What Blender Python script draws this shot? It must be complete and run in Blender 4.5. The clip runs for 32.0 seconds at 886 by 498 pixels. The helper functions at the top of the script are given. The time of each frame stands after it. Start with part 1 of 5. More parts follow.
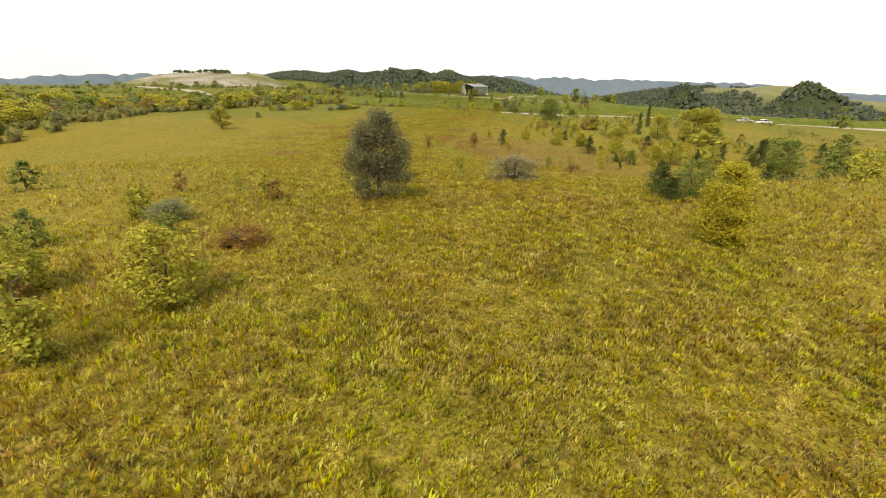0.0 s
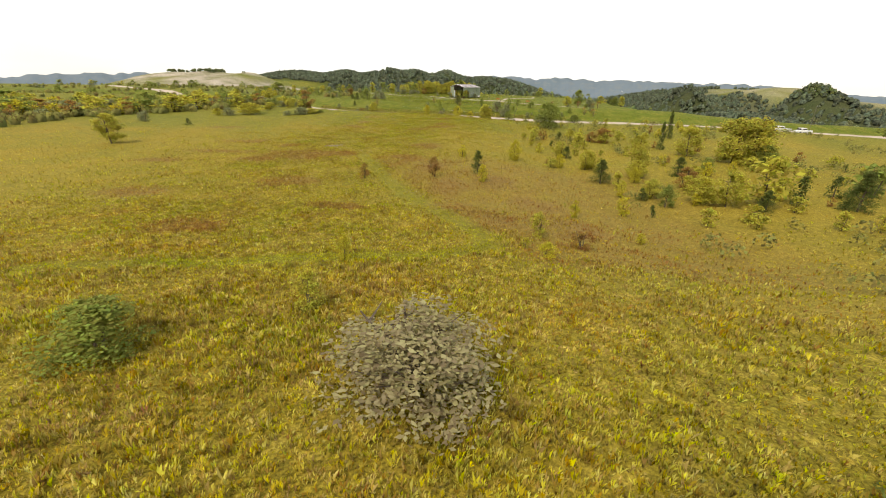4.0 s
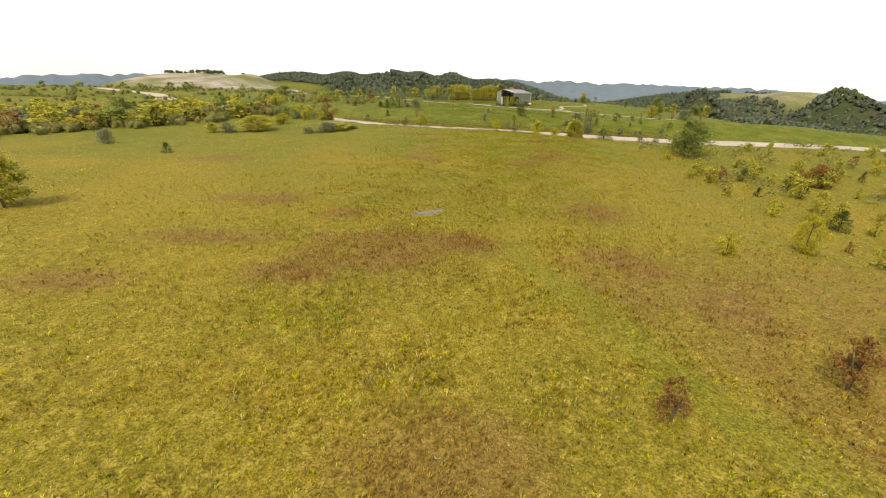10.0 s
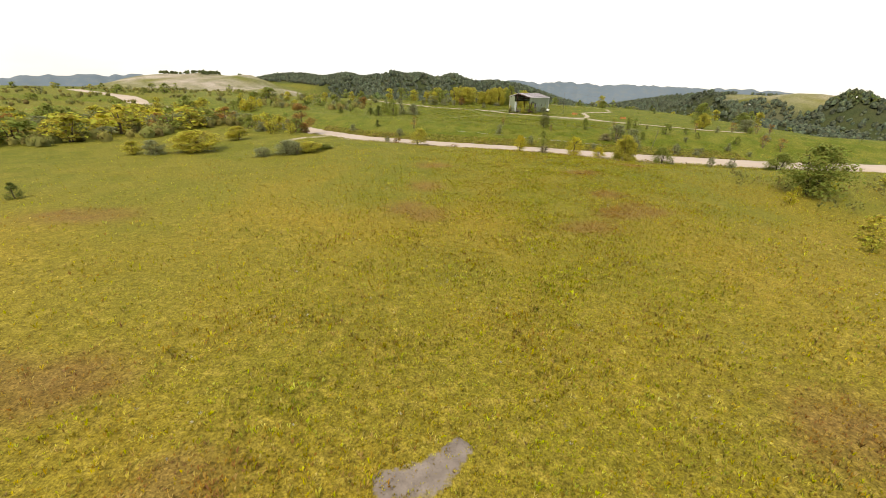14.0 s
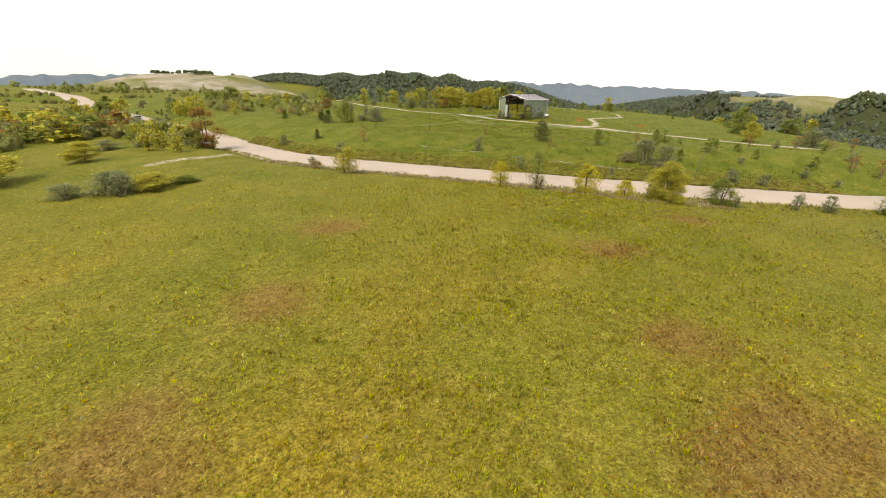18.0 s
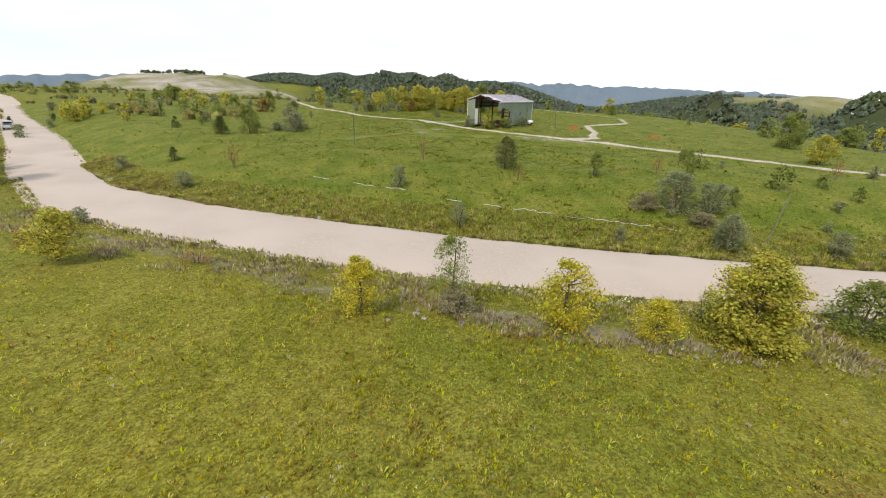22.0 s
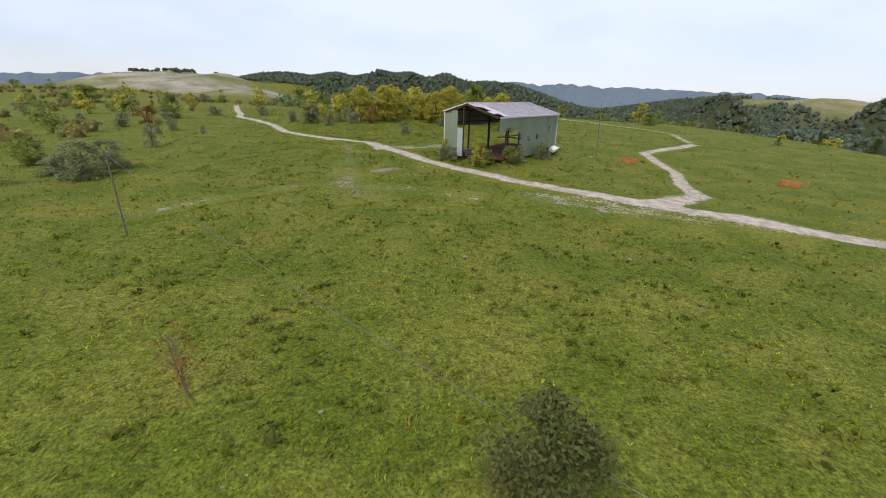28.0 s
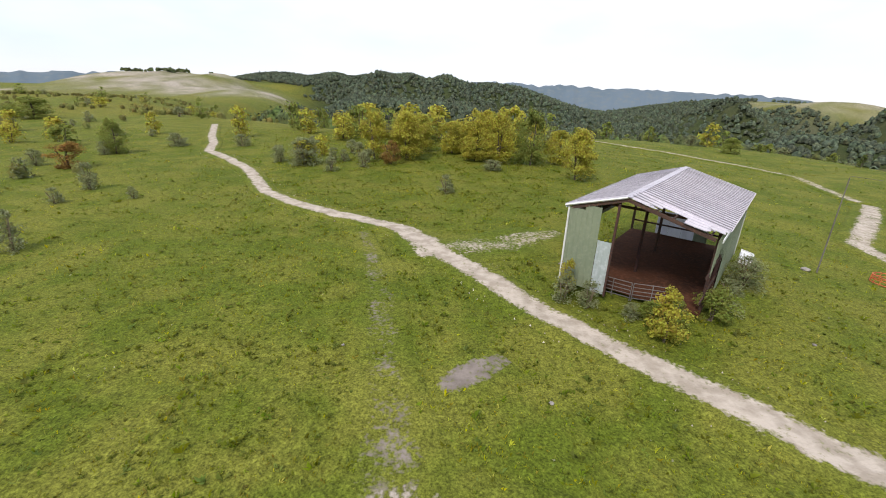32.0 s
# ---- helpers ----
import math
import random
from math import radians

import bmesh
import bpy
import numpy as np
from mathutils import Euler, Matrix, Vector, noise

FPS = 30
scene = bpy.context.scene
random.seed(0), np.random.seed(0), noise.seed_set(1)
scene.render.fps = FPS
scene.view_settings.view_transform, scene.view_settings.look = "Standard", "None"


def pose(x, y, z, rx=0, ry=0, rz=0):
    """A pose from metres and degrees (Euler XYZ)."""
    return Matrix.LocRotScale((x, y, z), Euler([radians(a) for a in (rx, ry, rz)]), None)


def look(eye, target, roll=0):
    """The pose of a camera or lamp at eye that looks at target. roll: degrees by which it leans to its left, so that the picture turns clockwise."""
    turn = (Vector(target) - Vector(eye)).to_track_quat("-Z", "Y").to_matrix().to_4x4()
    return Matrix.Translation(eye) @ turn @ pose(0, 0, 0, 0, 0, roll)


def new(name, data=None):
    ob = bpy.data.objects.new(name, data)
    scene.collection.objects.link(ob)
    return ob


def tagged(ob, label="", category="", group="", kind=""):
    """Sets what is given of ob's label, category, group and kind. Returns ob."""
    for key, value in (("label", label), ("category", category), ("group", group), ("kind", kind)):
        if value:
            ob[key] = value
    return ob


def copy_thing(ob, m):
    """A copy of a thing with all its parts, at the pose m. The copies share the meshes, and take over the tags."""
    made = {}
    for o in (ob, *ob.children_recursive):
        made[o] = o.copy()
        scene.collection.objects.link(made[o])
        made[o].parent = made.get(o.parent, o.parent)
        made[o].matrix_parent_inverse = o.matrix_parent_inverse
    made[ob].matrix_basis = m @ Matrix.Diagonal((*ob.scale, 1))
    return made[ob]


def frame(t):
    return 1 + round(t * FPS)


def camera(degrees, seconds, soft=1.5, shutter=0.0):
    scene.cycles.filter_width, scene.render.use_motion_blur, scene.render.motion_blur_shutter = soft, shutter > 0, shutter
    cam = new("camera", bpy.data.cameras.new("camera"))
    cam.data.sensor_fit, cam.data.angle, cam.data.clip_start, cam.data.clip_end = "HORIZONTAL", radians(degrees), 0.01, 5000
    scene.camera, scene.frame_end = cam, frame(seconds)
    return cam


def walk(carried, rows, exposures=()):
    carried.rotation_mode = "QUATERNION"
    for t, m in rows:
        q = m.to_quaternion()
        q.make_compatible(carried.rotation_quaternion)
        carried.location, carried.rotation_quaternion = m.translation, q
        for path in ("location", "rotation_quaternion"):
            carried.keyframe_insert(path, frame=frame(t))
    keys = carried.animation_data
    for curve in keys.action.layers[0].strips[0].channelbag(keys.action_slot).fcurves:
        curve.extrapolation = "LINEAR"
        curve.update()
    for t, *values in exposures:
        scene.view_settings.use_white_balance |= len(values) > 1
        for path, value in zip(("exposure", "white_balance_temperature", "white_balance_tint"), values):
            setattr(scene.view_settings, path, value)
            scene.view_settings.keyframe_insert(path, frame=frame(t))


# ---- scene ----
cam = camera(93.3, 32.0, soft=1.0)
ROWS = [
    (0.0, -0.00, 0.00, 11.00, 0.24, -21.50, -0.61),
    (0.5, 1.47, 3.34, 11.02, 0.25, -21.49, -0.63),
    (1.0, 3.01, 6.65, 11.04, 0.25, -21.49, -0.64),
    (1.5, 4.57, 9.90, 11.09, 0.26, -21.48, -0.66),
    (2.0, 5.80, 13.14, 11.18, 0.29, -21.48, -0.69),
    (2.5, 6.60, 16.35, 11.26, 0.32, -21.48, -0.72),
    (3.0, 7.01, 19.80, 11.25, 0.33, -21.48, -0.76),
    (3.5, 7.08, 23.30, 11.21, 0.35, -21.48, -0.80),
    (5.5, 3.60, 36.17, 11.06, 0.38, -21.35, -0.84),
    (6.0, 1.86, 39.56, 11.16, 0.40, -21.32, -0.88),
    (6.5, 0.08, 42.82, 11.28, 0.41, -21.30, -0.93),
    (7.0, -1.81, 45.92, 11.38, 0.40, -21.28, -0.97),
    (7.5, -3.82, 48.95, 11.44, 0.38, -21.27, -0.99),
    (8.0, -5.78, 52.04, 11.50, 0.34, -21.25, -1.01),
    (8.5, -7.56, 55.26, 11.56, 0.30, -21.23, -1.02),
    (9.0, -9.22, 58.55, 11.64, 0.28, -21.21, -1.03),
    (9.5, -10.64, 61.80, 11.74, 0.27, -21.20, -1.04),
    (10.0, -11.59, 64.92, 11.82, 0.24, -21.18, -1.04),
    (10.5, -12.28, 68.25, 11.92, 0.22, -21.17, -1.05),
    (11.0, -12.77, 71.72, 12.03, 0.21, -21.15, -1.05),
    (11.5, -13.09, 75.21, 12.13, 0.20, -21.14, -1.05),
    (12.0, -13.26, 78.73, 12.20, 0.20, -21.13, -1.06),
    (12.5, -13.32, 82.27, 12.28, 0.21, -21.12, -1.07),
    (13.0, -13.24, 85.82, 12.38, 0.22, -21.10, -1.08),
    (13.5, -13.00, 89.37, 12.48, 0.23, -21.08, -1.08),
    (14.0, -12.60, 92.92, 12.54, 0.24, -21.08, -1.09),
    (14.5, -12.15, 96.43, 12.54, 0.24, -21.09, -1.10),
    (16.5, -9.07, 111.14, 12.21, 0.26, -20.97, -1.17),
    (17.0, -7.94, 114.90, 12.21, 0.26, -20.97, -1.20),
    (17.5, -6.74, 118.63, 12.24, 0.26, -20.96, -1.23),
    (18.0, -5.47, 122.35, 12.30, 0.26, -20.95, -1.26),
    (18.5, -4.18, 126.08, 12.37, 0.27, -20.94, -1.28),
    (19.0, -2.88, 129.80, 12.40, 0.28, -20.93, -1.30),
    (19.5, -1.58, 133.50, 12.39, 0.30, -20.93, -1.32),
    (20.0, -0.33, 137.12, 12.34, 0.33, -20.92, -1.33),
    (20.5, 0.94, 140.63, 12.28, 0.35, -20.91, -1.34),
    (21.0, 2.25, 144.16, 12.22, 0.34, -20.91, -1.33),
    (21.5, 3.40, 147.68, 12.18, 0.33, -20.91, -1.31),
    (22.0, 4.62, 151.20, 12.18, 0.29, -20.91, -1.29),
    (22.5, 5.87, 154.60, 12.19, 0.26, -20.92, -1.27),
    (23.0, 7.13, 158.01, 12.21, 0.26, -20.93, -1.26),
    (23.5, 8.31, 161.36, 12.23, 0.26, -20.94, -1.26),
    (24.0, 9.38, 164.77, 12.26, 0.26, -20.94, -1.28),
    (24.5, 10.20, 168.31, 12.27, 0.27, -20.95, -1.32),
    (25.0, 10.75, 171.99, 12.30, 0.27, -20.96, -1.37),
    (25.5, 10.97, 175.72, 12.36, 0.28, -20.97, -1.43),
    (27.5, 9.93, 188.57, 12.48, 0.29, -20.88, -1.51),
    (28.0, 9.30, 192.00, 12.67, 0.29, -20.91, -1.52),
    (28.5, 8.53, 195.39, 13.01, 0.28, -20.92, -1.53),
    (29.0, 7.65, 198.69, 13.46, 0.26, -20.91, -1.54),
    (29.5, 6.66, 202.03, 14.00, 0.24, -20.90, -1.55),
    (30.0, 5.75, 205.34, 14.57, 0.20, -20.88, -1.58),
    (30.5, 4.85, 208.67, 15.11, 0.16, -20.87, -1.61),
    (31.0, 3.86, 212.16, 15.60, 0.12, -20.87, -1.65),
    (31.5, 2.90, 215.56, 15.99, 0.08, -20.88, -1.69),
    (32.0, 1.96, 218.90, 16.25, 0.02, -20.91, -1.74),
]
EXPOSURES = [(0.0, 1.0, 8100, 14), (19.0, 1.0, 8150, 15), (21.5, 0.95, 7100, 15), (23.0, 0.86, 6450, 15), (24.0, 0.69, 6200, 14), (24.7, 0.39, 6050, 13), (25.5, 0.39, 6050, 14), (27.5, 0.51, 6450, 18), (29.0, 0.69, 6550, 17), (32.0, 0.85, 6750, 17)]
walk(cam, [(t, pose(x, y, z, 90 + pitch, roll, yaw)) for t, x, y, z, yaw, pitch, roll in ROWS], EXPOSURES)

# ---- light: a bright overcast sky with a soft sun ----
world = bpy.data.worlds.new("overcast_sky")
scene.world = world
world.use_nodes = True
wn, wl = world.node_tree.nodes, world.node_tree.links
wn.clear()
sky = wn.new("ShaderNodeTexSky")
sky.dust_density, sky.ozone_density = 0.2, 2.5
sky.sky_type, sky.sun_disc, sky.sun_elevation, sky.sun_rotation = "NISHITA", False, radians(48), radians(200)
sky_mul = wn.new("ShaderNodeMix")
sky_mul.data_type, sky_mul.blend_type = "RGBA", "MULTIPLY"
sky_mul.inputs[0].default_value = 1.0
sky_mul.inputs[7].default_value = (0.085, 0.085, 0.085, 1)
cloud = wn.new("ShaderNodeTexNoise")
cloud.inputs["Scale"].default_value, cloud.inputs["Detail"].default_value = 1.6, 5.0
cloud_map = wn.new("ShaderNodeMapRange")
cloud_map.inputs[1].default_value, cloud_map.inputs[2].default_value = 0.3, 0.62
cloud_map.inputs[3].default_value, cloud_map.inputs[4].default_value = 0.4, 0.97
coord = wn.new("ShaderNodeTexCoord")
stretch = wn.new("ShaderNodeMapping")
stretch.inputs["Scale"].default_value = (1.0, 1.0, 3.0)
cover = wn.new("ShaderNodeMix")
cover.data_type = "RGBA"
cover.inputs[7].default_value = (0.71, 0.825, 0.955, 1)
back, world_out = wn.new("ShaderNodeBackground"), wn.new("ShaderNodeOutputWorld")
back.inputs["Strength"].default_value = 0.77
wl.new(sky.outputs[0], sky_mul.inputs[6])
wl.new(coord.outputs["Generated"], stretch.inputs[0])
wl.new(stretch.outputs[0], cloud.inputs["Vector"])
wl.new(cloud.outputs["Fac"], cloud_map.inputs[0])
wl.new(cloud_map.outputs[0], cover.inputs[0])
wl.new(sky_mul.outputs[2], cover.inputs[6])
wl.new(cover.outputs[2], back.inputs["Color"])
wl.new(back.outputs[0], world_out.inputs[0])
sun = new("sun", bpy.data.lights.new("sun", "SUN"))
sun.data.energy, sun.data.angle, sun.data.color = 1.55, radians(14), (1.0, 0.96, 0.9)
sun.matrix_world = look((-60, -90, 130), (0, 0, 0))


# ---- materials ----
def mat(name, a, b, c=None, big=0.15, small=3.0, rough=0.85, bump=0.3, bump_scale=None, vary=0.25, by="island", metal=0.0, lean=0.5, through_light=0.0, upward=0.0, mottle=0.0, step=1.5):
    """Two colours in large patches, a third in small flecks; vary: spread of brightness from piece to piece."""
    m = bpy.data.materials.new(name)
    m.use_nodes = True
    n, l = m.node_tree.nodes, m.node_tree.links
    bsdf = n["Principled BSDF"]
    geo = n.new("ShaderNodeNewGeometry")

    def noise_at(scale, detail):
        q = n.new("ShaderNodeTexNoise")
        q.inputs["Scale"].default_value, q.inputs["Detail"].default_value = scale, detail
        l.new(geo.outputs["Position"], q.inputs["Vector"])
        return q.outputs["Fac"]

    def ranged(v, lo, hi, to_lo=0.0, to_hi=1.0):
        q = n.new("ShaderNodeMapRange")
        for i, w in enumerate((lo, hi, to_lo, to_hi)):
            q.inputs[i + 1].default_value = w
        l.new(v, q.inputs[0])
        return q.outputs[0]

    def mixed(f, p, q):
        x = n.new("ShaderNodeMix")
        x.data_type = "RGBA"
        l.new(f, x.inputs[0])
        for i, w in ((6, p), (7, q)):
            if isinstance(w, tuple):
                x.inputs[i].default_value = (*w, 1)
            else:
                l.new(w, x.inputs[i])
        return x.outputs[2]

    large, fine = noise_at(big, 4), noise_at(small, 6)
    col = mixed(ranged(large, lean - 0.12, lean + 0.12), a, b)
    if c:
        col = mixed(ranged(fine, 0.48, 0.68), col, c)
    if by == "island":
        rnd = geo.outputs["Random Per Island"]
    else:
        rnd = n.new("ShaderNodeObjectInfo").outputs["Random"]
    hsv = n.new("ShaderNodeHueSaturation")
    l.new(col, hsv.inputs["Color"])
    l.new(ranged(rnd, 0, 1, 1 - vary, 1 + vary), hsv.inputs["Value"])
    l.new(ranged(rnd, 0, 1, 0.5 - 0.03 * min(vary * 3, 1), 0.5 + 0.03 * min(vary * 3, 1)), hsv.inputs["Hue"])
    tint = hsv.outputs[0]
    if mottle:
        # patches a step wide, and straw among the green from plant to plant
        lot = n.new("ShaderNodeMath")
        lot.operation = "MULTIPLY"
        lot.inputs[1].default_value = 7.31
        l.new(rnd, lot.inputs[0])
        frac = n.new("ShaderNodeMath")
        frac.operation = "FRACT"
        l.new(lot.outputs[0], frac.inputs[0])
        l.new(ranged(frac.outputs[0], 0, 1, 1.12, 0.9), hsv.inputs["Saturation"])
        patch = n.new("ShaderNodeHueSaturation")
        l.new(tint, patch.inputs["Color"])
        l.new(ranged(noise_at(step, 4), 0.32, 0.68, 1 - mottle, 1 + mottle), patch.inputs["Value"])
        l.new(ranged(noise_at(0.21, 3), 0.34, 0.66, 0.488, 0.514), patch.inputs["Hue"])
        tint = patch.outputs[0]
    l.new(tint, bsdf.inputs["Base Color"])
    l.new(ranged(fine, 0.3, 0.7, rough - 0.08, min(rough + 0.08, 1)), bsdf.inputs["Roughness"])
    bsdf.inputs["Metallic"].default_value = metal
    bsdf.inputs["Specular IOR Level"].default_value = 0.12 if rough > 0.7 else 0.5
    if bump:
        bp = n.new("ShaderNodeBump")
        bp.inputs["Strength"].default_value, bp.inputs["Distance"].default_value = bump, 0.05
        l.new(noise_at(bump_scale, 6) if bump_scale else fine, bp.inputs["Height"])
        l.new(bp.outputs[0], bsdf.inputs["Normal"])
    if upward:
        # a plant's many small faces scatter light as one soft mass
        vm = n.new("ShaderNodeMix")
        vm.data_type = "VECTOR"
        vm.inputs[0].default_value = upward
        vm.inputs[5].default_value = (0, 0, 1)
        l.new(geo.outputs["Normal"], vm.inputs[4])
        nz = n.new("ShaderNodeVectorMath")
        nz.operation = "NORMALIZE"
        l.new(vm.outputs[1], nz.inputs[0])
        l.new(nz.outputs[0], bsdf.inputs["Normal"])
    if through_light:
        tr = n.new("ShaderNodeBsdfTranslucent")
        l.new(tint, tr.inputs["Color"])
        mx = n.new("ShaderNodeMixShader")
        mx.inputs[0].default_value = through_light
        l.new(bsdf.outputs[0], mx.inputs[1])
        l.new(tr.outputs[0], mx.inputs[2])
        l.new(mx.outputs[0], n["Material Output"].inputs[0])
    return m


def land_material():
    """Soil and low sward: golden meadow, green pasture, brown weed patches, wood floor and bare spoil, by what grows where."""
    m = mat("sward", (0.22, 0.165, 0.02), (0.18, 0.15, 0.018), (0.27, 0.21, 0.035), 0.09, 1.6, 0.95, 0.9, 7.0, 0.0)
    n, l = m.node_tree.nodes, m.node_tree.links
    bsdf = n["Principled BSDF"]
    col = bsdf.inputs["Base Color"].links[0].from_socket
    geo = n.new("ShaderNodeNewGeometry")
    for name, one, two, scale in (("lush", (0.092, 0.12, 0.012), (0.15, 0.155, 0.024), 0.3), ("rust", (0.17, 0.105, 0.025), (0.20, 0.13, 0.035), 0.8),
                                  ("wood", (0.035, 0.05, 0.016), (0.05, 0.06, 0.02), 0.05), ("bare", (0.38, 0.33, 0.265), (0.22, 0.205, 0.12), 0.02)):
        at = n.new("ShaderNodeAttribute")
        at.attribute_name = name
        nz = n.new("ShaderNodeTexNoise")
        nz.inputs["Scale"].default_value, nz.inputs["Detail"].default_value = scale, 6
        l.new(geo.outputs["Position"], nz.inputs["Vector"])
        x = n.new("ShaderNodeMix")
        x.data_type = "RGBA"
        x.inputs[6].default_value, x.inputs[7].default_value = (*one, 1), (*two, 1)
        st = n.new("ShaderNodeMapRange")
        st.inputs[1].default_value, st.inputs[2].default_value = 0.38, 0.62
        l.new(nz.outputs["Fac"], st.inputs[0])
        l.new(st.outputs[0], x.inputs[0])
        y = n.new("ShaderNodeMix")
        y.data_type = "RGBA"
        l.new(at.outputs["Fac"], y.inputs[0])
        l.new(col, y.inputs[6])
        l.new(x.outputs[2], y.inputs[7])
        col = y.outputs[2]
    # plants and gaps: grain of a hand's width and of a step
    for scale, lo, hi in ((11.0, 0.38, 1.6), (3.5, 0.66, 1.32)):
        nz = n.new("ShaderNodeTexNoise")
        nz.inputs["Scale"].default_value, nz.inputs["Detail"].default_value, nz.inputs["Roughness"].default_value = scale, 5, 0.7
        l.new(geo.outputs["Position"], nz.inputs["Vector"])
        st = n.new("ShaderNodeMapRange")
        for i, w in enumerate((0.33, 0.67, lo, hi)):
            st.inputs[i + 1].default_value = w
        l.new(nz.outputs["Fac"], st.inputs[0])
        hs = n.new("ShaderNodeHueSaturation")
        l.new(st.outputs[0], hs.inputs["Value"])
        l.new(col, hs.inputs["Color"])
        col = hs.outputs[0]
    # trodden and bare ground, ragged where the turf closes in
    for name, one, two in (("soil", (0.25, 0.21, 0.178), (0.18, 0.15, 0.125)), ("worn", (0.50, 0.43, 0.35), (0.35, 0.295, 0.23))):
        at = n.new("ShaderNodeAttribute")
        at.attribute_name = name
        total = at.outputs["Fac"]
        for scale, weight in ((0.9, 0.8), (5.0, 1.1)):
            nz = n.new("ShaderNodeTexNoise")
            nz.inputs["Scale"].default_value, nz.inputs["Detail"].default_value = scale, 4
            l.new(geo.outputs["Position"], nz.inputs["Vector"])
            ad = n.new("ShaderNodeMath")
            ad.operation = "MULTIPLY_ADD"
            ad.inputs[1].default_value = weight
            l.new(nz.outputs["Fac"], ad.inputs[0])
            l.new(total, ad.inputs[2])
            total = ad.outputs[0]
        st = n.new("ShaderNodeMapRange")
        st.inputs[1].default_value, st.inputs[2].default_value = 1.45, 1.75
        l.new(total, st.inputs[0])
        tone = n.new("ShaderNodeTexNoise")
        tone.inputs["Scale"].default_value, tone.inputs["Detail"].default_value = 1.3, 9
        l.new(geo.outputs["Position"], tone.inputs["Vector"])
        tr = n.new("ShaderNodeMapRange")
        tr.inputs[1].default_value, tr.inputs[2].default_value = 0.4, 0.6
        l.new(tone.outputs["Fac"], tr.inputs[0])
        dirt = n.new("ShaderNodeMix")
        dirt.data_type = "RGBA"
        dirt.inputs[6].default_value, dirt.inputs[7].default_value = (*two, 1), (*one, 1)
        l.new(tr.outputs[0], dirt.inputs[0])
        x = n.new("ShaderNodeMix")
        x.data_type = "RGBA"
        l.new(st.outputs[0], x.inputs[0])
        l.new(col, x.inputs[6])
        l.new(dirt.outputs[2], x.inputs[7])
        col = x.outputs[2]
    l.new(col, bsdf.inputs["Base Color"])
    return m


M_LAND = land_material()
M_ROAD = mat("crushed_limestone", (0.459, 0.382, 0.311), (0.400, 0.331, 0.266), (0.45, 0.378, 0.312), 0.12, 5.0, 0.9, 0.15, 22.0, 0.0)
M_GRAVEL = mat("pale_gravel", (0.5, 0.45, 0.38), (0.36, 0.32, 0.27), None, 2.0, 12.0, 0.9, 0.0, None, 0.35)
M_STONE = mat("pale_stone", (0.27, 0.24, 0.22), (0.22, 0.20, 0.18), (0.33, 0.30, 0.27), 2.0, 12.0, 0.9, 0.6, 18.0, 0.2, "object")
M_BARK = mat("bark", (0.11, 0.085, 0.06), (0.16, 0.13, 0.10), (0.07, 0.055, 0.04), 2.0, 14.0, 0.95, 0.7, 20.0, 0.1, "object")
M_TWIG = mat("grey_twig", (0.23, 0.18, 0.12), (0.18, 0.14, 0.09), None, 2.0, 8.0, 0.95, 0.2, None, 0.2)
LEAF = dict(rough=0.8, bump=0.0, through_light=0.5, upward=0.75)
M_LEAF = {
    "pine": mat("pine_needles", (0.20, 0.195, 0.085), (0.23, 0.22, 0.10), (0.27, 0.25, 0.14), 0.6, 3.0, vary=0.35, **LEAF),
    "cedar": mat("cedar_needles", (0.10, 0.135, 0.03), (0.13, 0.16, 0.04), (0.17, 0.18, 0.05), 0.6, 3.0, vary=0.35, **LEAF),
    "yellow": mat("yellow_leaves", (0.57, 0.48, 0.045), (0.47, 0.43, 0.05), (0.64, 0.52, 0.06), 0.5, 2.0, vary=0.3, **LEAF),
    "golden": mat("golden_green_leaves", (0.50, 0.45, 0.065), (0.40, 0.395, 0.065), (0.58, 0.48, 0.08), 0.4, 2.0, vary=0.35, **LEAF),
    "green": mat("green_leaves", (0.27, 0.31, 0.065), (0.22, 0.265, 0.058), (0.34, 0.35, 0.085), 0.4, 2.0, vary=0.35, **LEAF),
    "olive": mat("silvery_olive_leaves", (0.28, 0.305, 0.14), (0.24, 0.265, 0.12), (0.37, 0.385, 0.215), 0.5, 2.0, vary=0.35, **LEAF),
    "dusk": mat("dark_olive_leaves", (0.165, 0.175, 0.055), (0.135, 0.15, 0.045), (0.21, 0.20, 0.07), 0.4, 2.0, vary=0.35, **LEAF),
    "rust": mat("rust_leaves", (0.36, 0.19, 0.06), (0.30, 0.20, 0.055), (0.40, 0.20, 0.06), 0.5, 2.0, vary=0.35, **LEAF),
    "dry": mat("dry_grey_leaves", (0.37, 0.32, 0.175), (0.41, 0.36, 0.21), (0.29, 0.265, 0.125), 0.5, 2.0, vary=0.3, **LEAF),
}
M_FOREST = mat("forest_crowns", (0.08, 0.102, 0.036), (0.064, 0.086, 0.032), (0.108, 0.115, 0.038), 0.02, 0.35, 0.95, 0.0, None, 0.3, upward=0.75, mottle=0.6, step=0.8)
# crowns across the valley: base colour shifted to blue to stand for haze
M_FOREST_FAR = mat("haze_tinted_crowns", (0.074, 0.094, 0.058), (0.062, 0.082, 0.054), (0.092, 0.104, 0.056), 0.01, 0.15, 0.95, 0.0, None, 0.3, upward=0.8, mottle=0.6, step=0.3)
# horizon woods: the pale blue of distance haze is put into the colour
M_FAR = mat("far_woods_haze_tint", (0.13, 0.17, 0.20), (0.115, 0.155, 0.18), (0.15, 0.18, 0.19), 0.004, 0.03, 1.0, 0.0, None, 0.0)
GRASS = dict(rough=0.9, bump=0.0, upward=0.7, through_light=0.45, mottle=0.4)
